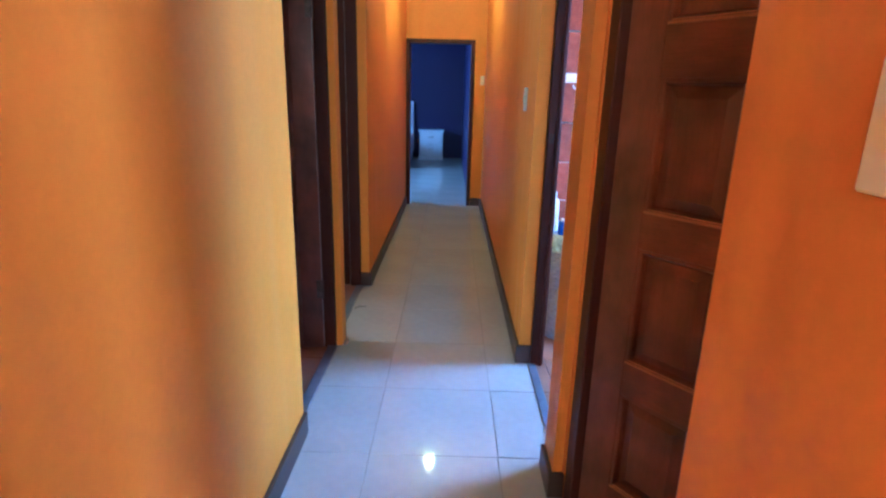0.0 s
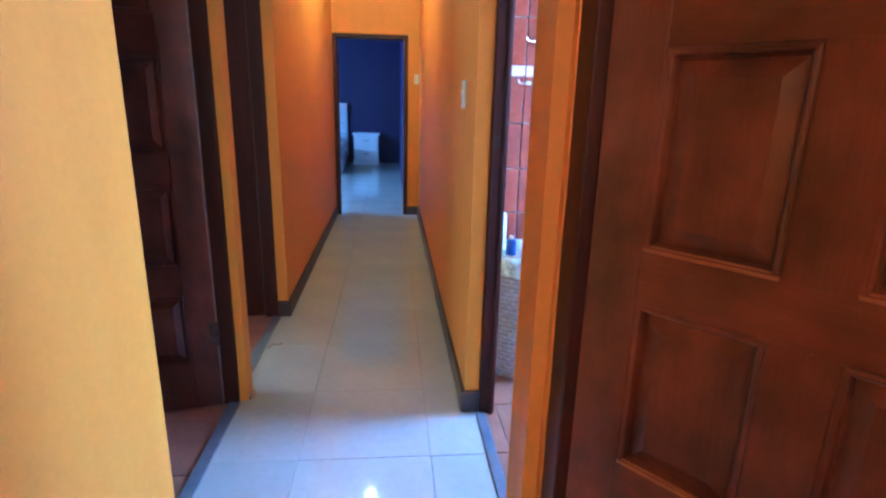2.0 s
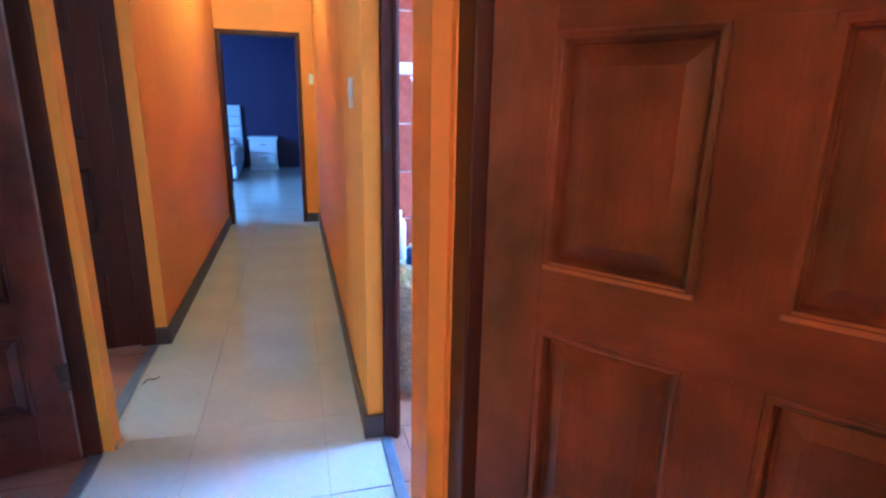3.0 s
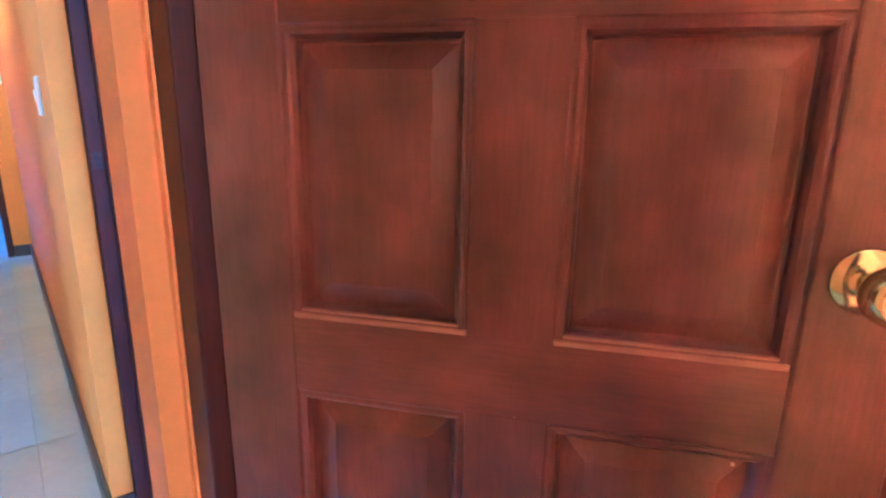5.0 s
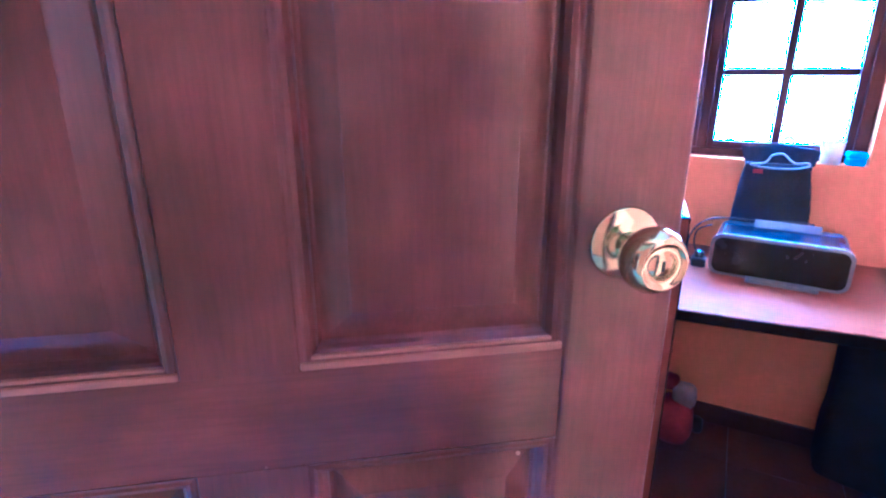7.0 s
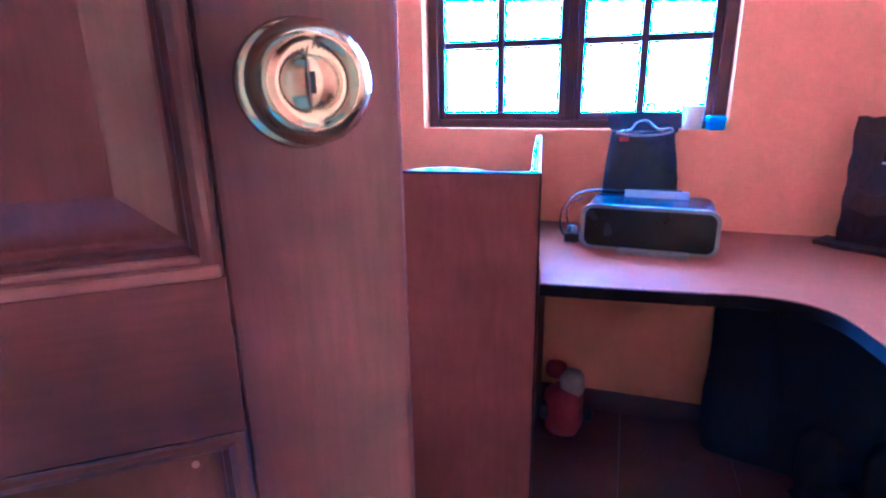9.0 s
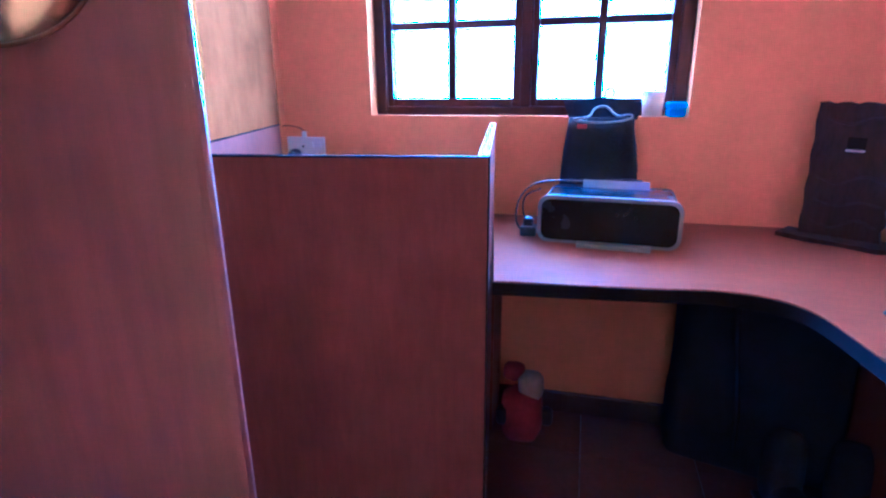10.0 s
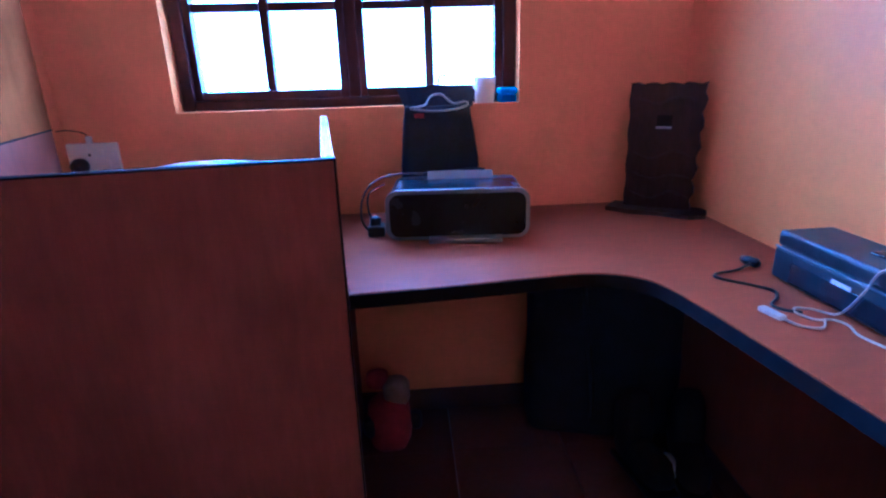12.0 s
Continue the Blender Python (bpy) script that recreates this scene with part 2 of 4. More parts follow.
def tube(points, radius, sides=8):
    """A round cord through those points, smoothed."""
    pts = [Vector(p) for p in points]
    fine = []
    for i in range(len(pts) - 1):
        p0, p1, p2, p3 = pts[max(i - 1, 0)], pts[i], pts[i + 1], pts[min(i + 2, len(pts) - 1)]
        for k in range(6):
            t = k / 6
            fine.append(0.5 * ((2 * p1) + (p2 - p0) * t + (2 * p0 - 5 * p1 + 4 * p2 - p3) * t * t + (3 * p1 - p0 - 3 * p2 + p3) * t ** 3))
    fine.append(pts[-1])
    bm = bmesh.new()
    rings = []
    for i, p in enumerate(fine):
        d = (fine[min(i + 1, len(fine) - 1)] - fine[max(i - 1, 0)]).normalized()
        u = d.orthogonal().normalized() if i == 0 else (u - d * u.dot(d)).normalized()
        v = d.cross(u)
        rings.append([bm.verts.new(p + radius * (math.cos(2 * math.pi * k / sides) * u + math.sin(2 * math.pi * k / sides) * v)) for k in range(sides)])
    for a, b in zip(rings, rings[1:]):
        for k in range(sides):
            bm.faces.new((a[k], a[(k + 1) % sides], b[(k + 1) % sides], b[k]))
    bm.faces.new(rings[0][::-1])
    bm.faces.new(rings[-1])
    return bm


def structure(name, bm, mat, label, category="wall", smooth=False):
    ob = part(name, bm, mat, smooth=smooth)
    return tagged(ob, label, category, kind="structure")


# ---- large structure ----
H = 2.60                 # ceiling height
XL, XR = -0.454, 0.461   # corridor faces
XE = 0.62                # inner face of the wall between corridor and office
T = 0.13                 # wall thickness
YF = 6.615               # far wall of the corridor
XW = 2.45                # office window wall, inner face
YR = 0.07                # office wall with the long desk, inner face
YP = 1.79                # partition between office and bathroom

structure("ground", cuboid(-900, 900, -900, 900, -0.5, -0.30), EARTH, "dry bare ground outside the house", "ground")
floor = structure("floor", cuboid(-4, 3, -3, 15, -0.28, -0.012), GROUT, "grey bedding and grout under the floor tiles", "floor")
structure("ceiling", cuboid(-4, 3, -3, 15, H, H + 0.12), CEIL, "plain dull painted ceiling", "ceiling")


def wall(name, boxes, mat, label):
    bm = bmesh.new()
    for x0, x1, y0, y1, z0, z1 in boxes:
        cuboid(x0, x1, y0, y1, z0, z1, 0, 1, bm)
    return structure(name, bm, mat, label)


DH = 2.06                # head of the door openings
# corridor, left: wall, door, narrow pier, door, wall; the frames sit back from the corridor face
wall("wall_west", [(XL - T, XL, -2.6, 1.925, -0.05, H), (XL - T, XL, 1.925, 2.70, DH, H), (-0.487, XL, 2.70, 2.785, -0.05, H), (XL - T, -0.487, 2.742, 2.785, -0.05, H), (XL - T, -0.487, 2.70, 2.742, DH, H),
                   (XL - T, XL, 2.785, 3.648, DH, H), (-0.512, XL, 3.648, YF, -0.05, H), (XL - T, -0.512, 3.702, YF, -0.05, H), (XL - T, -0.512, 3.648, 3.702, DH, H)], ORANGE, "orange painted corridor wall with two door openings")
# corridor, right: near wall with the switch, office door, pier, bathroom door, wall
# near wall has an unseen opening, cut only for the added passage fill
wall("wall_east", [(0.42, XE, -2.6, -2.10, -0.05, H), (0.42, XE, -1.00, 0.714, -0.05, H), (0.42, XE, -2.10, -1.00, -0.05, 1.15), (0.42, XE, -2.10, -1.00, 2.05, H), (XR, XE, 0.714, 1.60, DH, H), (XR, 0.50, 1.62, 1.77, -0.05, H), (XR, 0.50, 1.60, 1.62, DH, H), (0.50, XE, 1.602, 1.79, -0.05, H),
                   (XR, 0.50, 1.77, 1.79, DH, H), (XR, XE, 1.79, 2.575, DH, H), (XR, 0.52, 2.575, YF, -0.05, H), (0.52, 0.585, 2.61, YF, -0.05, H), (0.52, XE, 2.575, 2.61, DH, H)], ORANGE, "orange painted corridor wall with office and bathroom doorways")
wall("wall_north", [(-0.62, -0.453, YF, YF + T, -0.05, 1.906), (0.334, 0.62, YF, YF + T, -0.05, 1.906), (-0.62, 0.62, YF, YF + T, 1.906, H)], ORANGE, "orange end wall of the corridor round the bedroom door")
wall("wall_south", [(-0.62, -0.44, -2.72, -2.6, -0.05, H), (0.36, 0.62, -2.72, -2.6, -0.05, H), (-0.44, 0.36, -2.72, -2.6, -0.05, 1.30), (-0.44, 0.36, -2.72, -2.6, 2.36, H)], ORANGE, "orange wall with a window at the corridor's near end")
# left rooms
wall("wall_left_rooms", [(-3.9, -3.78, -2.6, 3.75, -0.05, H), (-3.9, -3.78, 5.05, 7.5, -0.05, H), (-3.9, -3.78, 3.75, 5.05, -0.05, 1.05), (-3.9, -3.78, 3.75, 5.05, 2.05, H), (-3.78, XL - T, 2.71, 2.78, -0.05, H), (-3.78, XL - T, 5.6, 5.7, -0.05, H), (-3.78, XL - T, -2.72, -2.6, -0.05, H)], WHITEWALL, "pale painted walls of the side rooms")
# bathroom and office
# pale layer over the orange partition, added out of view for whiter bounce
wall("wall_bath_south", [(0.645, XW, 1.822, 1.834, -0.05, H)], WHITEWALL, "unseen pale wall lining, added to bounce white light in the bathroom")
ROOM = OFFICE
wall("wall_office_bath", [(0.625, XW, YP, 1.832, -0.05, H)], ORANGE, "orange partition wall between office and bathroom")
wall("wall_office_east", [(XW, XW + 0.15, YR - 0.12, 0.546, -0.05, H), (XW, XW + 0.15, 1.484, 1.832, -0.05, H), (XW, XW + 0.15, 0.546, 1.484, -0.05, 0.98), (XW, XW + 0.15, 0.546, 1.484, 1.96, H)], ORANGE, "orange office wall with a deep window recess")
wall("wall_office_south", [(XE - 0.04, XW, YR - 0.12, YR, -0.05, H)], ORANGE, "orange office wall behind the long desk")
ROOM = HOUSE
wall("wall_bath_north", [(0.585, XW + 0.15, 3.32, 3.42, -0.05, H)], WGROUT, "white-grouted bathroom wall behind the tiles")
wall("wall_bath_east", [(XW, XW + 0.15, 1.836, 2.35, -0.05, H), (XW, XW + 0.15, 3.17, 3.32, -0.05, H), (XW, XW + 0.15, 2.35, 3.17, -0.05, 1.17), (XW, XW + 0.15, 2.35, 3.17, 1.93, H)], WHITEWALL, "pale bathroom wall with a small window")
# bedroom
YB = 11.83               # far wall of the bedroom
wall("wall_bedroom", [(-3.6, 2.6, YB, YB + 0.12, -0.05, H), (2.5, 2.62, YF + T, YB, -0.05, H), (-3.6, -0.62, YF, YF + T, -0.05, H), (0.62, 2.6, YF, YF + T, -0.05, H)], NAVY, "navy blue painted bedroom walls")
wall("wall_bedroom_window", [(-3.6, -3.48, YF, 7.3, -0.05, H), (-3.6, -3.48, 8.9, YB, -0.05, H), (-3.6, -3.48, 7.3, 8.9, -0.05, 1.10), (-3.6, -3.48, 7.3, 8.9, 2.30, H)], NAVY, "navy blue bedroom wall with a window")
wall("wall_bedroom_return", [(0.312, 0.62, YF + T, YB, -0.05, H)], NAVY, "navy blue wall corner just inside the bedroom")


# skirting boards
def skirting(name, x0, x1, y0, y1, label="dark stained wooden skirting board", h=0.095):
    bm = cuboid(x0, x1, y0, y1, 0.0, h, 0.004, 2)
    return structure(name, bm, SKIRT, label, "baseboard")


skirting("baseboard", XL, XL + 0.016, -2.6, 1.925)
skirting("baseboard", XL, XL + 0.016, 3.648, YF)
skirting("baseboard", -0.512, XL + 0.016, 3.632, 3.648)
skirting("baseboard", XR - 0.016, XR, 2.575, YF)
skirting("baseboard", XR - 0.016, 0.52, 2.559, 2.575)
skirting("baseboard", XR - 0.016, XR, 1.62, 1.77)
skirting("baseboard", XR - 0.016, 0.499, 1.604, 1.62)
skirting("baseboard", 0.404, 0.42, -2.6, 0.714)
skirting("baseboard", 0.334, XR - 0.016, YF - 0.016, YF)
ROOM = OFFICE
skirting("baseboard", XW - 0.014, XW, YR, 1.6, h=0.075)
skirting("baseboard", XE, XW - 0.014, YR, YR + 0.014, h=0.075)
ROOM = HOUSE


# ---- doors ----
def door_frame(name, x0, x1, y0, y1, head, label, w=0.05):
    """A wooden lining round a doorway that lies in a wall along y."""
    root = tagged(new(name), label, "door frame", kind="structure")
    part("jamb", cuboid(x0, x1, y0, y0 + w, -0.005, head, 0.004), DARKWOOD, root)
    part("jamb", cuboid(x0, x1, y1 - w, y1, -0.005, head, 0.004), DARKWOOD, root)
    part("head", cuboid(x0, x1, y0 + w, y1 - w, head - w, head, 0.004), DARKWOOD, root)
    return root


def door_frame_x(name, x0, x1, y0, y1, head, label, w=0.045):
    root = tagged(new(name), label, "door frame", kind="structure")
    part("jamb", cuboid(x0, x0 + w, y0, y1, -0.005, head, 0.004), DARKWOOD, root)
    part("jamb", cuboid(x1 - w, x1, y0, y1, -0.005, head, 0.004), DARKWOOD, root)
    part("head", cuboid(x0 + w, x1 - w, y0, y1, head - w, head, 0.004), DARKWOOD, root)
    return root


door_frame("doorframe_1", XL - T - 0.002, -0.489, 1.927, 2.740, DH, "dark stained wooden frame of a side room door", 0.055)
door_frame("doorframe_2", XL - T - 0.002, -0.514, 2.787, 3.700, DH, "dark stained wooden frame of the second side room door", 0.057)
door_frame("doorframe_3", 0.498, XE + 0.002, 0.716, 1.600, DH, "dark stained wooden frame of the office door", 0.085)
bath_frame = tagged(new("doorframe_4"), "dark stained wooden frame of the bathroom door", "door frame", kind="structure")
part("jamb", cuboid(0.502, 0.585, 1.792, 1.807, -0.005, DH, 0.003), DARKWOOD, bath_frame)
part("jamb", cuboid(0.522, 0.583, 2.555, 2.608, -0.005, DH, 0.004), DARKWOOD, bath_frame)
part("stop", cuboid(0.560, 0.575, 2.543, 2.555, -0.005, DH - 0.05, 0.003), DARKWOOD, bath_frame)
part("head", cuboid(0.502, XE, 1.807, 2.555, DH - 0.05, DH, 0.004), DARKWOOD, bath_frame)
door_frame_x("doorframe_5", -0.451, 0.332, YF - 0.012, YF + T + 0.004, 1.905, "dark wooden frame of the bedroom doorway")


def raised_panel(x0, x1, z0, z1, d):
    """One raised and fielded panel with its moulding, facing -y, set into a door d thick; depths from the face at y = 0."""
    bm = bmesh.new()
    steps = [(0.0, 0.0), (0.0015, 0.0014), (0.004, 0.0018), (0.007, 0.0008), (0.011, 0.0022), (0.015, 0.0080), (0.0165, 0.0135), (0.019, 0.0165), (0.021, 0.0165), (0.044, 0.0080), (0.0455, 0.0072)]
    loops = []
    for inset, depth in steps:
        loops.append([bm.verts.new((x, depth, z)) for x, z in ((x0 + inset, z0 + inset), (x1 - inset, z0 + inset), (x1 - inset, z1 - inset), (x0 + inset, z1 - inset))])
    for a, b in zip(loops, loops[1:]):
        for i in range(4):
            bm.faces.new((a[i], a[(i + 1) % 4], b[(i + 1) % 4], b[i]))
    bm.faces.new(loops[-1])
    back = [bm.verts.new((x, d, z)) for x, z in ((x0, z0), (x1, z0), (x1, z1), (x0, z1))]
    for i in range(4):
        bm.faces.new((loops[0][i], back[i], back[(i + 1) % 4], loops[0][(i + 1) % 4]))
    bm.faces.new(back[::-1])
    return bm


def merge_boxes(*boxes):
    bm = bmesh.new()
    for b in boxes:
        cuboid(*b, 0.002, 2, bm)
    return bm


def panel_door(name, label, m, width, height, stile, mid, rails, d=0.036, worn=False, upright=WOOD, level=WOODH):
    """A panelled door: x along the leaf from the hinges, face at y = 0 towards -y. rails: (z0, z1) from the floor up.
    worn: adds paler beads along each panel's lower edge.
    """
    root = tagged(new(name), label, "door", kind="structure")
    root.matrix_world = m
    part("stile", cuboid(0, stile, 0, d, 0.006, height, 0.0025), upright, root)
    part("stile", cuboid(width - stile, width, 0, d, 0.006, height, 0.005, 3), upright, root)
    for z0, z1 in rails:
        part("rail", cuboid(stile, width - stile, 0.0006, d - 0.0006, z0, z1, 0.0006), level, root)
    c0, c1 = mid
    for (a0, a1), (b0, b1) in zip(rails, rails[1:]):
        part("mullion", cuboid(c0, c1, 0.0003, d - 0.0003, a1, b0, 0.0006), upright, root)
        for x0, x1 in ((stile, c0), (c1, width - stile)):
            part("panel", raised_panel(x0, x1, a1, b0, d), upright, root)
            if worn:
                part("bead", merge_boxes((x0 + 0.001, x1 - 0.001, -0.0012, 0.006, a1 + 0.0003, a1 + 0.0075), (x0 + 0.010, x1 - 0.010, 0.0008, 0.009, a1 + 0.0088, a1 + 0.0128)), PALEWOOD, root, "pale lower moulding")
    return root


# office door: open into the office
hinge = Vector((0.522, 1.508, 0))
swing = math.degrees(math.atan2(-0.794, 0.608))
DOOR_M = Matrix.Translation(hinge) @ Matrix.Rotation(radians(swing), 4, 'Z')
office_door = panel_door("door_3", "red-brown varnished panelled wooden door, half open", DOOR_M, 0.73, 2.02, 0.100,
                         (0.310, 0.402), [(0.006, 0.20), (0.505, 0.600), (0.925, 1.018), (1.345, 1.462), (1.88, 2.02)], worn=True)

# ---- floors in pieces ----
tile_mesh = {}


def tile_piece(parent, x0, x1, y0, y1, mat, gap=0.0015, top=0.0, name="tile"):
    w, d = round(x1 - x0 - 2 * gap, 4), round(y1 - y0 - 2 * gap, 4)
    key = (w, d, mat.name)
    if key not in tile_mesh:
        bm = cuboid(-w / 2, w / 2, -d / 2, d / 2, -0.012, 0.0, 0.0012, 1)
        me = bpy.data.meshes.new(name)
        bm.to_mesh(me)
        bm.free()
        me.materials.append(mat)
        tile_mesh[key] = me
    ob = new(name, tile_mesh[key])
    ob.parent = parent
    ob.location = ((x0 + x1) / 2, (y0 + y1) / 2, top)
    return ob

# ---- corridor: door furniture, lamp, switches ----


def knob_set(parent, x, z, side=-1):
    """A brass knob lock on a door face; side -1 faces -y."""
    turn = Matrix.Translation((x, 0 if side < 0 else 0.036, z)) @ Matrix.Rotation(radians(90 if side < 0 else -90), 4, 'X')
    rose = part("rosette", moved(lathe([(0, 0), (0.0305, 0), (0.0315, 0.002), (0.030, 0.0045), (0.020, 0.0075), (0.0135, 0.009), (0.0125, 0.010), (0, 0.010)], 40), turn), BRASS, parent, "polished brass rosette", True)
    part("knob", moved(lathe([(0.0125, 0.009), (0.0115, 0.020), (0.012, 0.026), (0.017, 0.030), (0.0235, 0.036), (0.0262, 0.044), (0.0255, 0.052), (0.0215, 0.060), (0.0185, 0.0635), (0.0175, 0.0635), (0.0165, 0.0605), (0.0105, 0.0600), (0.0100, 0.0615), (0, 0.0615)], 40), turn), BRASS, rose, "polished brass knob", True)
    part("keyhole", moved(cuboid(-0.0011, 0.0011, -0.0042, 0.0042, 0.0612, 0.0618), turn), BLACKP, rose)
    return rose


knob_set(office_door, 0.677, 1.115)
knob_set(office_door, 0.677, 1.115, 1)
part("latch_plate", cuboid(0.7295, 0.7312, 0.010, 0.030, 1.075, 1.155), BRASS, office_door, "brass latch plate")


def hinge_part(parent, x, y, z, mat=DULL):
    bm = moved(lathe([(0, -0.05), (0.0065, -0.05), (0.0065, 0.05), (0, 0.05)], 14), Matrix.Translation((x, y, z)))
    cuboid(x - 0.002, x + 0.030, y - 0.002, y + 0.002, z - 0.047, z + 0.047, 0, 1, bm)
    return part("hinge", bm, mat, parent, "worn steel butt hinge")


RAILS = [(0.006, 0.20), (0.505, 0.600), (0.925, 1.018), (1.345, 1.462), (1.88, 2.02)]
RAILS_L = [(0.006, 0.205), (0.495, 0.607), (0.930, 1.050), (1.385, 1.520), (1.89, 2.02)]
side_door = panel_door("door_1", "dark red-brown panelled wooden door, swung open into a side room",
                       Matrix.Translation((-0.547, 2.664, 0)) @ Matrix.Rotation(radians(190), 4, 'Z') @ Matrix.Diagonal((1, -1, 1, 1)), 0.73, 2.02, 0.105, (0.32, 0.41), RAILS_L)
# light caught by the hinge edge, put in as a pale grey strip
part("lipping", cuboid(-0.0035, 0.0005, 0.001, 0.030, 0.012, 2.012, 0.001), material("lit_grey_edge", (0.26, 0.20, 0.18), rough=0.6, vary=0.35, scale=9, bump=0.1), side_door, "hinge edge coloured pale for the light on it")
for z in (0.33, 1.66):
    hinge_part(side_door, -0.004, -0.004, z)
# this leaf's shade is put in by giving it the darker frame wood
second_door = panel_door("door_2", "panelled wooden door, shade put in as darker wood, swung open into the second side room",
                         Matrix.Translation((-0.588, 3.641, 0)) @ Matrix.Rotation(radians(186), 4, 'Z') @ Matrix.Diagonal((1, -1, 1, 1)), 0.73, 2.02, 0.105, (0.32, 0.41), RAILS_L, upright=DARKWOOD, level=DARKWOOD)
bed_door = panel_door("door_5", "dark wooden panelled bedroom door, swung fully open", Matrix.Translation((-0.436, YF + 0.160, 0)) @ Matrix.Rotation(radians(168), 4, 'Z') @ Matrix.Diagonal((1, 1, 0.92, 1)), 0.70, 2.00, 0.105, (0.33, 0.42), RAILS_L)
for z in (0.30, 1.645):
    part("hinge", cuboid(-0.4060, -0.4035, YF + 0.01, YF + 0.075, z - 0.055, z + 0.055, 0.001), BRASS, bpy.data.objects["doorframe_5"], "brass hinge leaf")

# brushed paint that laps unevenly over the office door frame
rag = random.Random(5)
rows_z = [0.10 + 1.96 * i / 90 for i in range(91)]
drift, edge_y = 0.0, []
for z in rows_z:
    drift = 0.7 * drift + rag.uniform(-0.0022, 0.0022)
    edge_y.append(1.5940 + drift)
lap = bmesh.new()
cols = [[lap.verts.new((x, y, z)) for x, y in ((0.4935, y0 + 0.0008), (0.4935, 1.6205), (0.4970, y0), (0.4970, 1.6205))] for z, y0 in zip(rows_z, edge_y)]
for a, b in zip(cols, cols[1:]):
    for i, k in ((0, 1), (2, 0), (1, 3), (3, 2)):
        lap.faces.new((a[i], a[k], b[k], b[i]))
for c in (cols[0], cols[-1]):
    lap.faces.new((c[0], c[1], c[3], c[2]))
part("paint_edge", lap, ORANGE, bpy.data.objects["wall_east"], "ragged brushed edge of orange paint")

# crumb of broken plaster at the foot of the pier between the two side rooms
part("plaster_chip", prism([(XL + 0.001, 2.705), (XL + 0.016, 2.709), (XL + 0.024, 2.727), (XL + 0.019, 2.753), (XL + 0.008, 2.779), (XL + 0.001, 2.785)], 0.0005, 0.016, 0.005), material("bare_plaster", (0.42, 0.27, 0.17), rough=0.9, vary=0.35, scale=30, bump=0.5), bpy.data.objects["wall_west"], "broken plaster crumb")

# strike plate on the bathroom door frame
part("strike_plate", cuboid(0.530, 0.552, 2.5535, 2.5552, 1.095, 1.140), material("dark_worn_steel", (0.07, 0.045, 0.04), rough=0.5, metal=0.6, vary=0.3, scale=40), bpy.data.objects["doorframe_4"], "worn steel strike plate")


def threshold(x0, x1, y0, y1):
    bm = prism([(x0, y0), (x1, y0), (x1, y1), (x0, y1)], 0.0, 0.006, 0.003)
    return structure("threshold", bm, ALU, "ribbed aluminium threshold strip in a doorway", "threshold")


threshold(0.506, 0.546, 1.808, 2.553)
threshold(-0.530, -0.482, 1.984, 2.683)
threshold(-0.545, -0.497, 2.845, 3.630)


def wall_switch(name, label, m, w=0.075, h=0.115, rockers=1):
    """A plate in the x, z plane that faces -y."""
    root = thing(name, label, "light switch", m)
    part("plate", cuboid(-w / 2, w / 2, -0.010, 0, -h / 2, h / 2, 0.004, 3), WHITEP, root)
    for i in range(rockers):
        x = (i - (rockers - 1) / 2) * 0.026
        part("rocker", moved(cuboid(-0.009, 0.009, -0.005, 0.002, -0.017, 0.017, 0.002), Matrix.Translation((x, -0.0105, 0)) @ Matrix.Rotation(radians(5), 4, 'X')), WHITEP, root)
    return root


wall_switch("light_switch", "white plastic rocker light switch on the orange wall", pose(0.42, 0.468, 1.279, 0, 0, -90), 0.080, 0.102)
wall_switch("light_switch", "small white light switch on the corridor wall", pose(XR, 2.885, 1.284, 0, 0, -90), 0.075, 0.112)
wall_switch("light_switch", "small white light switch beside the bedroom door", pose(0.425, YF, 1.467, 0, 0, 0), 0.045, 0.10)

lamp = thing("ceiling_light", "round frosted glass ceiling light, switched on", "ceiling light", pose(-0.06, 5.12, H))
part("base", moved(lathe([(0, 0), (0.060, 0), (0.060, -0.018), (0.052, -0.024), (0, -0.024)], 32), Matrix()), WHITEP, lamp, "white metal base")
part("shade", moved(lathe([(0.020, -0.022), (0.027, -0.036), (0.028, -0.050), (0.022, -0.066), (0.011, -0.074), (0, -0.076)], 32), Matrix()), LAMPGLOW, lamp, "glowing frosted glass shade", True)

twig = tagged(part("twig", tube([(-0.478, 3.20, 0.003), (-0.458, 3.23, 0.010), (-0.435, 3.235, 0.005), (-0.42, 3.26, 0.003)], 0.0022, 6), BLACKP), "tiny dark twig lying on the pale floor tiles", "twig")

# ---- bedroom ----


def nightstand(m):
    root = thing("nightstand", "white lacquered two-drawer nightstand against the navy wall", "nightstand", m)
    part("body", cuboid(-0.30, 0.30, 0.012, 0.42, 0.06, 0.64, 0.006), WHITEL, root)
    part("top", cuboid(-0.33, 0.33, -0.015, 0.43, 0.64, 0.685, 0.010, 3), WHITEL, root)
    part("plinth", cuboid(-0.315, 0.315, 0.0, 0.425, 0.0, 0.06, 0.006), WHITEL, root)
    for z in (0.085, 0.365):
        d = part("drawer", cuboid(-0.27, 0.27, -0.006, 0.014, z, z + 0.25, 0.006), WHITEL, root)
        part("handle", moved(tube([(-0.06, 0, 0), (-0.055, -0.024, 0), (0.055, -0.024, 0), (0.06, 0, 0)], 0.006), Matrix.Translation((0, -0.005, z + 0.165))), DULL, d, "dull grey bow handle")
    return root


nightstand(pose(-0.335, 11.385, 0, 0, 0, 2) @ Matrix.Diagonal((0.80, 0.95, 0.88, 1)))


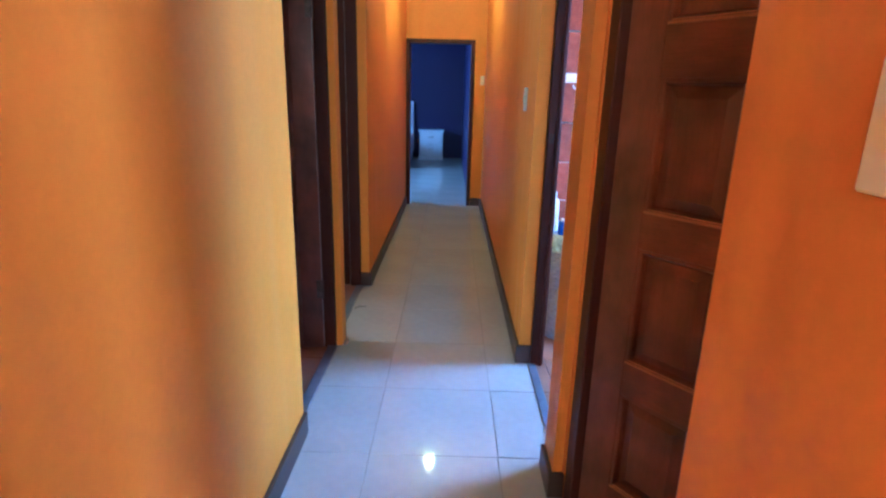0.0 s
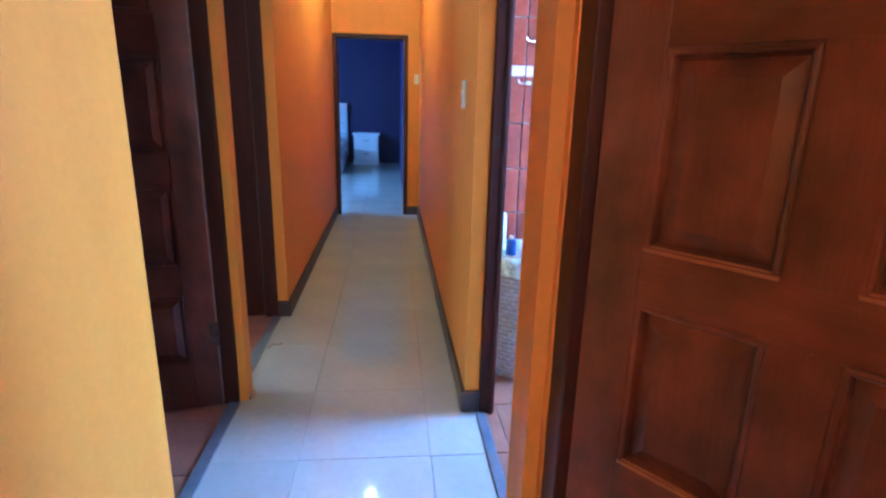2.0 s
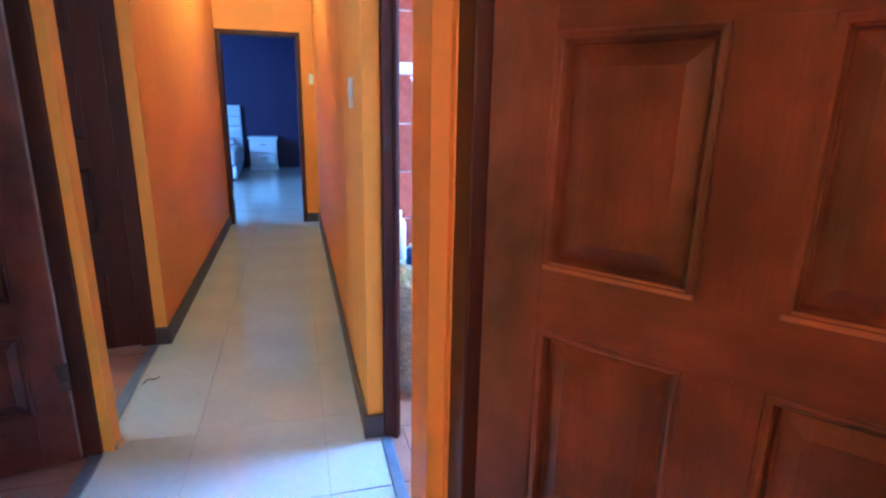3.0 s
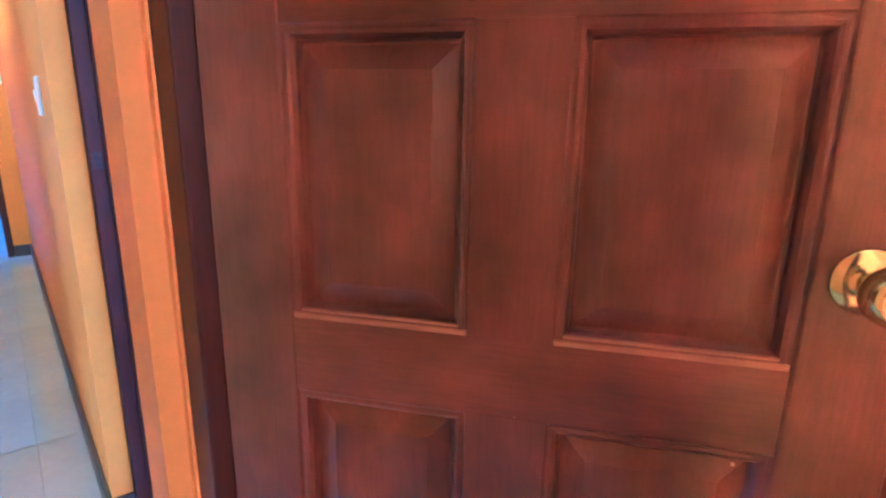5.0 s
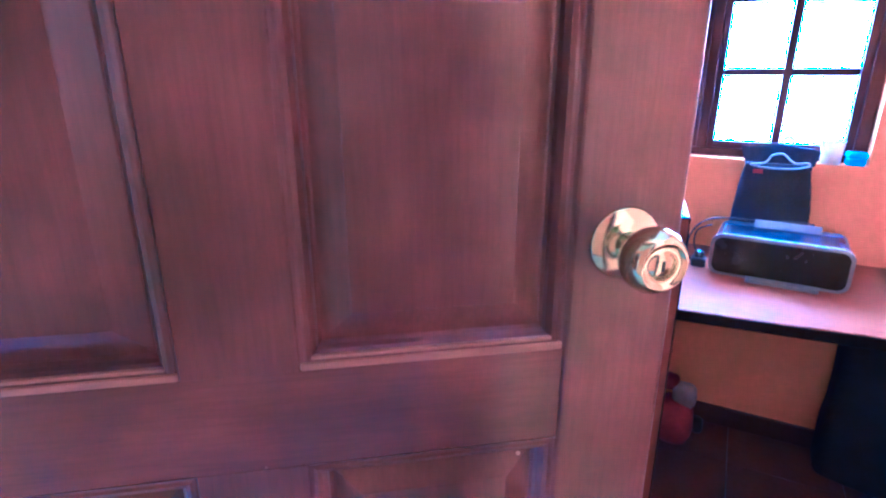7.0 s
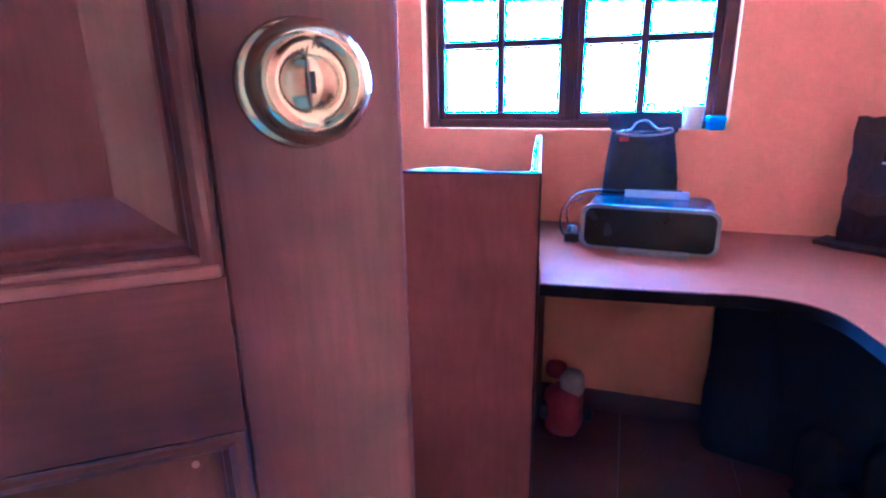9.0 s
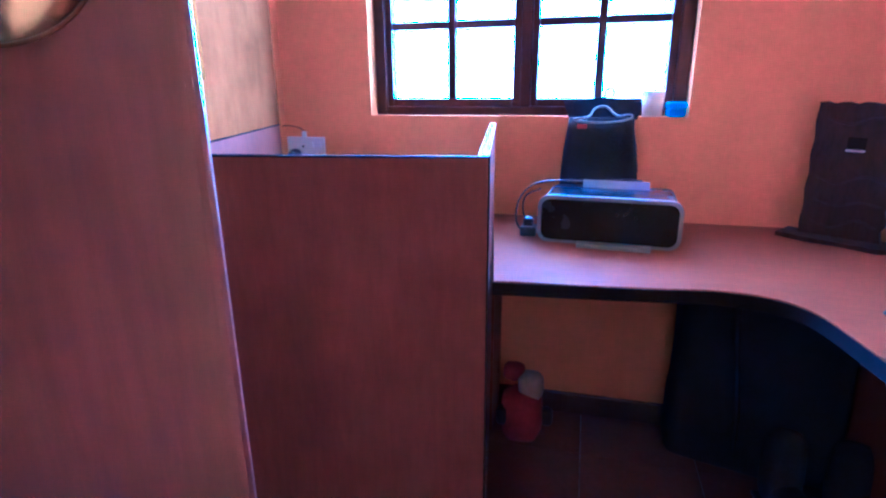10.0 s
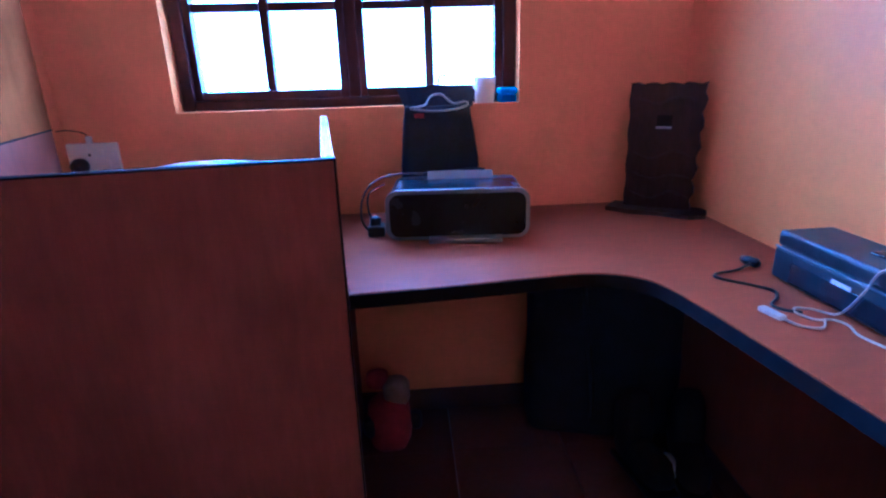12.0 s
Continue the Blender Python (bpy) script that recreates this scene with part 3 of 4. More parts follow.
def bed(m):
    """Head at y = 0, foot towards -y, its side at x = 0, spreading to -x."""
    root = thing("bed", "white padded bed with a tall white headboard", "bed", m)
    part("headboard", cuboid(-1.6, 0.0, -0.045, 0.0, 0.12, 1.16, 0.02, 3), WHITEL, root)
    for i in range(4):
        part("padded_panel", cuboid(-1.585, -0.012, -0.085, -0.046, 0.395 + 0.19 * i, 0.577 + 0.19 * i, 0.016, 4), WHITEL, root, smooth=True)
    part("base", cuboid(-1.58, -0.02, -1.93, -0.10, 0.03, 0.24, 0.03, 3), WHITEL, root)
    part("mattress", cuboid(-1.57, -0.03, -1.91, -0.10, 0.242, 0.46, 0.05, 4), WHITEC, root)
    part("pillow", cuboid(-0.72, -0.12, -0.52, -0.12, 0.462, 0.56, 0.045, 4), WHITEC, root, "plump white pillow")
    part("pillow", cuboid(-1.48, -0.88, -0.52, -0.12, 0.462, 0.56, 0.045, 4), WHITEC, root, "plump white pillow")
    for x in (-1.5, -0.1):
        for y in (-1.9, -0.2):
            part("leg", cuboid(x - 0.03, x + 0.03, y - 0.03, y + 0.03, 0.0, 0.035), BLACKP, root)
    return root


bed(pose(-0.715, 11.80, 0, 0, 0, 2))

# ---- bathroom ----


def wicker_basket(m, r0=0.165, r1=0.20, h=0.56):
    root = thing("laundry_basket", "tall round white woven laundry basket with a lid", "basket", m)
    part("core", lathe([(0, 0.004), (r0 - 0.008, 0.004), (r1 - 0.008, h - 0.01), (0, h - 0.012)], 40), WICKER, root)
    stakes = 26
    bm = bmesh.new()
    rows = 26
    for j in range(rows):
        z = 0.012 + (h - 0.02) * j / (rows - 1)
        rr = r0 + (r1 - r0) * z / h
        pts = []
        n = stakes * 4
        for i in range(n):
            a = 2 * math.pi * i / n
            w = 0.0045 * math.cos(stakes / 2 * 2 * a + math.pi * (j % 2))
            pts.append((a, rr + w))
        lo = [bm.verts.new((r * math.cos(a), r * math.sin(a), z - 0.0105)) for a, r in pts]
        md = [bm.verts.new(((r + 0.006) * math.cos(a), (r + 0.006) * math.sin(a), z)) for a, r in pts]
        hi = [bm.verts.new((r * math.cos(a), r * math.sin(a), z + 0.0105)) for a, r in pts]
        for i in range(n):
            k = (i + 1) % n
            bm.faces.new((lo[i], lo[k], md[k], md[i]))
            bm.faces.new((md[i], md[k], hi[k], hi[i]))
    part("weave", bm, WICKER, root, "woven white wicker strands", True)
    part("lid", lathe([(r1 + 0.012, h), (r1 + 0.016, h + 0.012), (r1 + 0.010, h + 0.026), (r1 * 0.7, h + 0.040), (0, h + 0.046)], 40), WICKER, root, "shallow domed wicker lid", True)
    return root


BX, BY = 0.79, 2.975
wicker_basket(pose(BX, BY, 0))
bm = bmesh.new()
rings, n = [], 48
for r, z in ((0.0, 0.6085), (0.10, 0.604), (0.165, 0.598), (0.205, 0.592), (0.222, 0.560), (0.226, 0.515)):
    rings.append([bm.verts.new((BX + r * (1 + (0.03 * math.sin(8 * 2 * math.pi * i / n) if r > 0.2 else 0)) * math.cos(2 * math.pi * i / n), BY + r * (1 + (0.03 * math.sin(8 * 2 * math.pi * i / n) if r > 0.2 else 0)) * math.sin(2 * math.pi * i / n),
                                z + (0.012 * math.sin(8 * 2 * math.pi * i / n) if z < 0.53 else 0))) for i in range(n)] if r else [bm.verts.new((BX, BY, z))])
for a, b in zip(rings, rings[1:]):
    for i in range(n):
        k = (i + 1) % n
        bm.faces.new((a[0], b[i], b[k]) if len(a) == 1 else (a[i], a[k], b[k], b[i]))
tagged(part("doily", bm, TEAL, smooth=True), "pale teal lace cloth draped over the laundry basket", "cloth")


def bottle(name, label, x, y, z, r, h, mat, cap):
    root = thing(name, label, "bottle", pose(x, y, z))
    part("body", lathe([(0, 0), (r, 0), (r, h * 0.72), (r * 0.85, h * 0.80), (r * 0.4, h * 0.84), (r * 0.4, h * 0.86), (0, h * 0.86)], 24), mat, root, smooth=True)
    part("cap", lathe([(0, h * 0.85), (r * 0.46, h * 0.85), (r * 0.46, h), (0, h)], 20), cap, root)
    return root


bottle("bottle", "tall white plastic bottle standing on the basket", 0.650, 2.945, 0.604, 0.030, 0.21, WHITEP, WHITEP)
bottle("bottle", "small deep blue bottle standing on the basket", 0.69, 2.87, 0.600, 0.022, 0.085, material("deep_blue_plastic", (0.01, 0.07, 0.45), rough=0.35, vary=0.1, scale=10), WHITEP)
bottle("jar", "squat clear jar standing on the basket", 0.755, 2.855, 0.602, 0.032, 0.08, FROST, WHITEP)
bottle("bottle", "white toiletry bottle standing on the basket", 0.81, 3.025, 0.610, 0.030, 0.12, WHITEP, BLUEP)


def toothbrush(x, y, z, lean_x, lean_y, mat):
    """A brush that stands in the jar, handle down."""
    tip = Vector((x + lean_x, y + lean_y, z + 0.17))
    root = thing("toothbrush", "pale plastic toothbrush standing in the jar on the basket", "toothbrush", group="toothbrushes in the jar")
    part("handle", tube([(x, y, z), (x + lean_x * 0.5, y + lean_y * 0.5, z + 0.085), tuple(tip)], 0.0042, 8), mat, root)
    part("bristles", cuboid(tip.x - 0.012, tip.x - 0.003, tip.y - 0.004, tip.y + 0.004, tip.z - 0.030, tip.z - 0.004, 0.001), LABELP, root)
    return root


toothbrush(0.752, 2.855, 0.612, 0.030, -0.004, WHITEP)
toothbrush(0.760, 2.862, 0.612, 0.046, 0.010, BLUEP)


def towel_hook(x, z):
    root = thing("towel_hook", "small chrome double hook on the red tiles", "hook", pose(x, 3.305, z))
    part("backplate", cuboid(-0.012, 0.012, -0.008, 0, -0.010, 0.010, 0.003), STEEL, root)
    part("arm", tube([(0, -0.004, 0), (-0.03, -0.03, -0.004), (-0.055, -0.05, -0.002), (-0.062, -0.055, 0.010)], 0.0045), STEEL, root)
    part("tip", moved(lathe([(0, -0.008), (0.008, 0), (0, 0.008)], 12), Matrix.Translation((-0.062, -0.055, 0.012))), STEEL, root)
    return root


towel_hook(0.855, 1.545)
towel_hook(0.828, 1.350)

# ---- office: window ----
ROOM = OFFICE
win = tagged(new("window_1"), "brown wooden casement window of small panes", "window", kind="structure")
win.location = ROOM
part("window_frame", cuboid(2.502, 2.572, 0.546, 0.582, 0.98, 1.96, 0.004), DARKWOOD, win)
part("window_frame", cuboid(2.502, 2.572, 1.448, 1.484, 0.98, 1.96, 0.004), DARKWOOD, win)
part("window_frame", cuboid(2.502, 2.572, 0.582, 1.448, 0.98, 1.006, 0.004), DARKWOOD, win)
part("window_frame", cuboid(2.502, 2.572, 0.582, 1.448, 1.925, 1.96, 0.004), DARKWOOD, win)
part("window_post", cuboid(2.502, 2.572, 0.988, 1.020, 1.006, 1.925, 0.004), DARKWOOD, win)
for y0, y1, bar in ((1.020, 1.448, 1.236), (0.582, 0.988, 0.790)):
    part("sash", cuboid(2.512, 2.557, y0, y0 + 0.024, 1.006, 1.925, 0.003), DARKWOOD, win)
    part("sash", cuboid(2.512, 2.557, y1 - 0.020, y1, 1.006, 1.925, 0.003), DARKWOOD, win)
    part("sash", cuboid(2.512, 2.557, y0 + 0.024, y1 - 0.020, 1.006, 1.030, 0.003), DARKWOOD, win)
    part("sash", cuboid(2.512, 2.557, y0 + 0.024, y1 - 0.020, 1.903, 1.925, 0.003), DARKWOOD, win)
    part("glazing_bar", cuboid(2.518, 2.550, bar - 0.013, bar + 0.013, 1.030, 1.903, 0.005), DARKWOOD, win)
    for z in (1.247, 1.465, 1.683):
        for a, b in ((y0 + 0.024, bar - 0.013), (bar + 0.013, y1 - 0.020)):
            part("glazing_bar", cuboid(2.518, 2.550, a, b, z - 0.012, z + 0.012, 0.005), DARKWOOD, win)
    for z0, z1 in ((1.030, 1.235), (1.259, 1.453), (1.477, 1.671), (1.695, 1.903)):
        for a, b in ((y0 + 0.024, bar - 0.013), (bar + 0.013, y1 - 0.020)):
            pane = part("pane", cuboid(2.532, 2.535, a, b, z0, z1), GLASS, win)
            pane.visible_shadow = False
backdrop = structure("backdrop", cuboid(6.0, 6.2, -16, 18, -0.295, 10), glow_material("bright_hazy_distance", (1.0, 0.84, 0.70), 18.0), "bright white hazy sky beyond the window", "backdrop")

# ---- office: L-shaped desk ----
ZD = 0.68
front = [(1.838, 0.985), (1.866, 0.700), (1.882, 0.580), (1.884, 0.530), (1.876, 0.480), (1.856, 0.440), (1.825, 0.412), (1.785, 0.396), (1.723, 0.384), (1.520, 0.356), (1.20, 0.318), (0.90, 0.285)]
smooth_front = []
for i in range(len(front) - 1):
    p0, p1, p2, p3 = (Vector(front[min(max(k, 0), len(front) - 1)]) for k in (i - 1, i, i + 1, i + 2))
    for k in range(5):
        t = k / 5
        smooth_front.append(tuple(0.5 * (2 * p1 + (p2 - p0) * t + (2 * p0 - 5 * p1 + 4 * p2 - p3) * t * t + (3 * p1 - p0 - 3 * p2 + p3) * t ** 3)))
front = smooth_front + [front[-1]]
outline = front + [(0.90, YR + 0.002), (XW - 0.002, YR + 0.002), (XW - 0.002, 1.085)]
desk = thing("corner_desk", "curved L-shaped cherry laminate corner desk with black edging", "desk")
part("desktop", prism(outline, ZD - 0.026, ZD, 0.002), DESKLAM, desk)
edge = bmesh.new()
for (xa, ya), (xb, yb) in zip(front, front[1:]):
    q = [Vector((xa, ya, ZD - 0.030)), Vector((xb, yb, ZD - 0.030)), Vector((xb, yb, ZD - 0.0025)), Vector((xa, ya, ZD - 0.0025))]
    vs = [edge.verts.new(p) for p in q] + [edge.verts.new(p + Vector((-0.0035, 0.0015, 0))) for p in q]
    for f in ((4, 5, 6, 7), (0, 1, 5, 4), (2, 3, 7, 6), (1, 2, 6, 5), (3, 0, 4, 7)):
        edge.faces.new([vs[i] for i in f])
part("edge_band", edge, EDGE, desk, "black plastic edge banding")
part("modesty_panel", cuboid(0.923, 2.38, YR + 0.016, YR + 0.032, 0.10, ZD - 0.027, 0.001), LAMINATE, desk, "dark cherry back panel under the long side")
part("support_panel", cuboid(0.905, 0.921, YR + 0.004, 0.280, 0.0, ZD - 0.027, 0.001), LAMINATE, desk)
part("support_panel", cuboid(2.28, 2.44, 1.05, 1.066, 0.0, ZD - 0.027, 0.001), LAMINATE, desk)

# ---- office: tall cabinet with a low divider ----
CAB = pose(1.652, 0.968, 0, 0, 0, 8.2)
cab = thing("workstation_cabinet", "cherry laminate workstation unit with low divider panels and a tall side", "cabinet", CAB)
part("front_panel", cuboid(0, 0.016, 0.0, 0.575, 0.0, 0.958, 0.0012), LAMINATE, cab)
part("front_edging", cuboid(-0.0015, 0.0175, -0.0035, 0.0, 0.0, 0.9615, 0.0008), EDGE, cab, "black edge banding")
part("top_edging", cuboid(-0.0015, 0.0175, 0.0, 0.575, 0.958, 0.9612, 0.0008), EDGE, cab, "black edge banding")
part("side_panel", cuboid(0.0175, 0.800, 0.0, 0.016, 0.0, 0.958, 0.0012), LAMINATE, cab)
part("side_edging", cuboid(0.0175, 0.800, -0.0008, 0.0168, 0.958, 0.9612, 0.0008), WHITEL, cab, "pale shiny top edging")
SPLAY = Matrix.Translation((0, 0.575, 0)) @ Matrix.Rotation(radians(6.6), 4, 'Z') @ Matrix.Translation((0, -0.575, 0))
part("lower_side", moved(cuboid(0.0, 0.775, 0.575, 0.591, 0.0, 0.957, 0.0012), SPLAY), LAMINATE, cab)
part("joint", moved(cuboid(0.0, 0.775, 0.5735, 0.590, 0.957, 0.9605), SPLAY), EDGE, cab, "black edge banding")
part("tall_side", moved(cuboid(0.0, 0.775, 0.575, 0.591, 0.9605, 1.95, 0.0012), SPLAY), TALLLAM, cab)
part("tall_edging", cuboid(-0.002, 0.0, 0.5745, 0.5915, 0.9605, 1.95), EDGE, cab, "black edge banding")
part("worktop", cuboid(0.0175, 0.775, 0.017, 0.574, 0.828, 0.848, 0.001), LAMINATE, cab)
plate = part("joining_plate", moved(cuboid(0.110, 0.235, 0.5725, 0.5748, 0.948, 0.976, 0.0006), SPLAY), STEEL, cab, "screwed steel joining plate")
for x in (0.130, 0.172, 0.214):
    part("screw", moved(lathe([(0, 0.0015), (0.004, 0.001), (0.0045, 0)], 12), SPLAY @ Matrix.Translation((x, 0.5725, 0.962)) @ Matrix.Rotation(radians(90), 4, 'X')), STEEL, plate)

# stack of bowed sheets inside the divider
stack = thing("paper_stack", "stack of bowed white sheets lying inside the divider", "paper", CAB @ pose(0.26, 0.245, 0.848))
for k in range(7):
    bm = bmesh.new()
    n = 14
    top, bot = [], []
    for i in range(n + 1):
        s = i / n * 2 - 1
        y = s * (0.235 - 0.008 * k)
        z = 0.018 + 0.0046 * k + 0.012 * (1 - s * s) * (0.55 + 0.09 * k) - 0.022 * abs(s) ** 3
        top.append([bm.verts.new((x, y, z + 0.0042)) for x in (-0.17 + 0.004 * k, 0.19 - 0.006 * k)])
        bot.append([bm.verts.new((x, y, z)) for x in (-0.17 + 0.004 * k, 0.19 - 0.006 * k)])
    for i in range(n):
        bm.faces.new((top[i][0], top[i][1], top[i + 1][1], top[i + 1][0]))
        bm.faces.new((bot[i][0], bot[i + 1][0], bot[i + 1][1], bot[i][1]))
        for c in (0, 1):
            bm.faces.new((top[i][c], top[i + 1][c], bot[i + 1][c], bot[i][c]))
    for i in (0, n):
        bm.faces.new((top[i][0], top[i][1], bot[i][1], bot[i][0]))
    part("sheet", bm, PAPER, stack, smooth=False)
part("box", cuboid(-0.16, 0.18, -0.20, 0.20, 0.0, 0.020, 0.003), PAPER, stack)

# wall socket with a plug
sock = thing("wall_socket", "white double wall socket with a black plug in it", "socket", pose(XW, 1.718, 0.865, 0, 0, -90))
part("plate", cuboid(-0.068, 0.068, -0.011, 0, -0.045, 0.045, 0.004, 3), WHITEP, sock)
for x, z in ((0.022, 0.018), (0.036, -0.012), (0.050, 0.020)):
    part("rocker", cuboid(x - 0.007, x + 0.007, -0.015, -0.010, z - 0.009, z + 0.009, 0.0015), WHITEP, sock)
part("socket_hole", cuboid(-0.012, -0.006, -0.0116, -0.0108, 0.010, 0.018), BLACKP, sock)
part("plug", moved(lathe([(0, 0), (0.022, 0), (0.023, 0.012), (0.016, 0.030), (0.006, 0.036), (0, 0.036)], 20), Matrix.Translation((-0.036, -0.011, -0.016)) @ Matrix.Rotation(radians(90), 4, 'X')), BLACKP, sock, "black moulded plug", True)
part("adaptor", cuboid(-0.006, 0.008, -0.022, -0.010, 0.044, 0.064, 0.003), WHITEP, sock)
part("lead", tube([(0.001, -0.016, 0.063), (-0.012, -0.020, 0.075), (-0.05, -0.024, 0.082), (-0.085, -0.030, 0.078)], 0.0016), BLACKP, sock)
part("flex", tube([(-0.036, -0.046, -0.016), (-0.040, -0.056, -0.04), (-0.052, -0.040, -0.10), (-0.058, -0.020, -0.16)], 0.003), BLACKP, sock)

# ---- office: things on the desk ----
PR = pose(2.148, 0.752, ZD, 0, 0, -4.0)
pr = thing("printer", "black and silver inkjet printer on the desk", "printer", PR)


def rounded_rect(w, h, r, n=5):
    pts = []
    for cx, cy, a0 in ((w / 2 - r, h / 2 - r, 0), (-w / 2 + r, h / 2 - r, 90), (-w / 2 + r, -h / 2 + r, 180), (w / 2 - r, -h / 2 + r, 270)):
        for i in range(n + 1):
            a = radians(a0 + 90 * i / n)
            pts.append((cx + r * math.cos(a), cy + r * math.sin(a)))
    return pts


YZ = Matrix(((0, 0, 1, 0), (1, 0, 0, 0), (0, 1, 0, 0), (0, 0, 0, 1)))
part("body", moved(prism(rounded_rect(0.334, 0.112, 0.024), 0.010, 0.20, 0.002), Matrix.Translation((0, 0, 0.062)) @ YZ), BLACKP, pr)
rim = prism(rounded_rect(0.346, 0.122, 0.029), 0.0, 0.016, 0.003)
part("front_rim", moved(rim, Matrix.Translation((0.0, 0, 0.062)) @ YZ), SILVERP, pr, "silver grey rounded front rim")
part("front_panel", moved(prism(rounded_rect(0.326, 0.104, 0.022), -0.004, 0.001, 0.0015), Matrix.Translation((0.0, 0, 0.062)) @ YZ), GLOSSB, pr, "gloss black front flap")
part("output_tray", cuboid(-0.034, 0.02, -0.105, 0.070, 0.0005, 0.011, 0.002), SILVERP, pr, "silver grey output tray lip")
part("paper_support", moved(cuboid(-0.004, 0.004, -0.098, 0.075, 0.0, 0.030, 0.002), Matrix.Translation((0.150, 0, 0.114)) @ Matrix.Rotation(radians(38), 4, 'Y')), SILVERP, pr, "grey folding paper support")
part("top_lid", cuboid(0.018, 0.142, -0.150, 0.150, 0.1185, 0.1215, 0.0012), GLOSSB, pr, "gloss black top lid")
for y in (-0.13, 0.13):
    part("foot", cuboid(0.03, 0.05, y - 0.01, y + 0.01, 0.0, 0.008), BLACKP, pr)
    part("foot", cuboid(0.16, 0.18, y - 0.01, y + 0.01, 0.0, 0.008), BLACKP, pr)

cable = thing("printer_cable", "black printer cable looped beside the printer", "cable")
part("cord", tube([(2.34, 0.66, 0.815), (2.325, 0.70, 0.820), (2.33, 0.80, 0.812), (2.325, 0.90, 0.812), (2.30, 0.955, 0.80), (2.27, 0.985, 0.765), (2.25, 0.99, 0.715), (2.235, 0.972, 0.688), (2.22, 0.95, 0.685)], 0.0032), BLACKP, cable)
part("cord", tube([(2.31, 0.93, 0.79), (2.28, 0.968, 0.775), (2.262, 0.972, 0.735), (2.25, 0.955, 0.700), (2.23, 0.935, 0.690)], 0.0030), BLACKP, cable)
part("adaptor", cuboid(2.195, 2.245, 0.930, 0.972, ZD + 0.001, ZD + 0.026, 0.004), BLACKP, cable)
part("plug", moved(lathe([(0, 0), (0.013, 0), (0.014, 0.018), (0.006, 0.026), (0, 0.026)], 16), Matrix.Translation((2.205, 0.952, ZD + 0.027)) @ Matrix.Rotation(radians(20), 4, 'Y')), BLACKP, cable)


def cloth_sheet(rows, thick, m):
    """A soft bag: rows of (z, half width, half depth, bulge), rounded in plan."""
    bm = bmesh.new()
    rings, n = [], 36
    for z, hw, hd, cy in rows:
        ring = []
        for i in range(n):
            a = 2 * math.pi * i / n
            c, s = math.cos(a), math.sin(a)
            x = hd * abs(s) ** 0.7 * (1 if s > 0 else -1)
            y = hw * abs(c) ** 0.55 * (1 if c > 0 else -1)
            w = noise.noise(Vector((c * 2.2 + z * 6, s * 2.2, z * 9))) * 0.007
            ring.append(bm.verts.new((x + w + thick, y + cy + w, z)))
        rings.append(ring)
    for a, b in zip(rings, rings[1:]):
        for i in range(n):
            bm.faces.new((a[i], a[(i + 1) % n], b[(i + 1) % n], b[i]))
    bm.faces.new(rings[0][::-1])
    bm.faces.new(rings[-1])
    return moved(bm, m)


# limp black drawstring bag leaning on the wall behind the printer
BAG = pose(2.400, 0.776, ZD)
bag = thing("cloth_bag", "limp black nylon bag with an open top leaning on the wall", "bag", BAG)
part("body", cloth_sheet([(0.0, 0.108, 0.030, 0.0), (0.03, 0.112, 0.038, 0.0), (0.09, 0.110, 0.036, 0.0), (0.16, 0.104, 0.032, 0.0), (0.22, 0.098, 0.028, 0.0), (0.27, 0.094, 0.024, 0.002), (0.300, 0.090, 0.020, 0.002)], 0.0, Matrix()), CLOTHB, bag, "", True)
flap = bmesh.new()
prof = [(-0.106, 0.338), (-0.085, 0.346), (-0.04, 0.350), (0.0, 0.356), (0.045, 0.350), (0.085, 0.344), (0.110, 0.347)]
low = [(-0.094, 0.296), (-0.075, 0.288), (-0.04, 0.286), (0.0, 0.286), (0.045, 0.287), (0.075, 0.290), (0.092, 0.298)]
va = [flap.verts.new((0.030, y, z)) for y, z in prof]
vb = [flap.verts.new((0.006, y, z)) for y, z in low]
vc = [flap.verts.new((0.036, y, z)) for y, z in prof]
vd = [flap.verts.new((0.028, y, z)) for y, z in low]
for i in range(6):
    flap.faces.new((va[i], va[i + 1], vb[i + 1], vb[i]))
    flap.faces.new((vc[i], vd[i], vd[i + 1], vc[i + 1]))
    flap.faces.new((va[i], vc[i], vc[i + 1], va[i + 1]))
    flap.faces.new((vb[i], vb[i + 1], vd[i + 1], vd[i]))
for i in (0, 6):
    flap.faces.new((va[i], vb[i], vd[i], vc[i]))
part("open_top", flap, CLOTHB, bag, "stiff flared black back edge")
part("piping", tube([(-0.020, 0.076, 0.297), (-0.024, 0.058, 0.300), (-0.016, 0.035, 0.306), (-0.006, 0.020, 0.326), (-0.004, -0.008, 0.330), (-0.012, -0.030, 0.312), (-0.018, -0.046, 0.306), (-0.022, -0.072, 0.310), (-0.024, -0.074, 0.300), (-0.026, -0.03, 0.290), (-0.026, 0.03, 0.289), (-0.020, 0.076, 0.296)], 0.0028), SILVERP, bag, "pale grey piping round the mouth")
part("loop", tube([(0.02, -0.002, 0.350), (0.022, -0.006, 0.372), (0.022, -0.020, 0.378), (0.022, -0.028, 0.366), (0.02, -0.020, 0.352)], 0.0028), CLOTHB, bag, "black hanging loop")
part("label", cuboid(-0.033, -0.030, 0.040, 0.066, 0.272, 0.284), REDC, bag, "small red woven label")

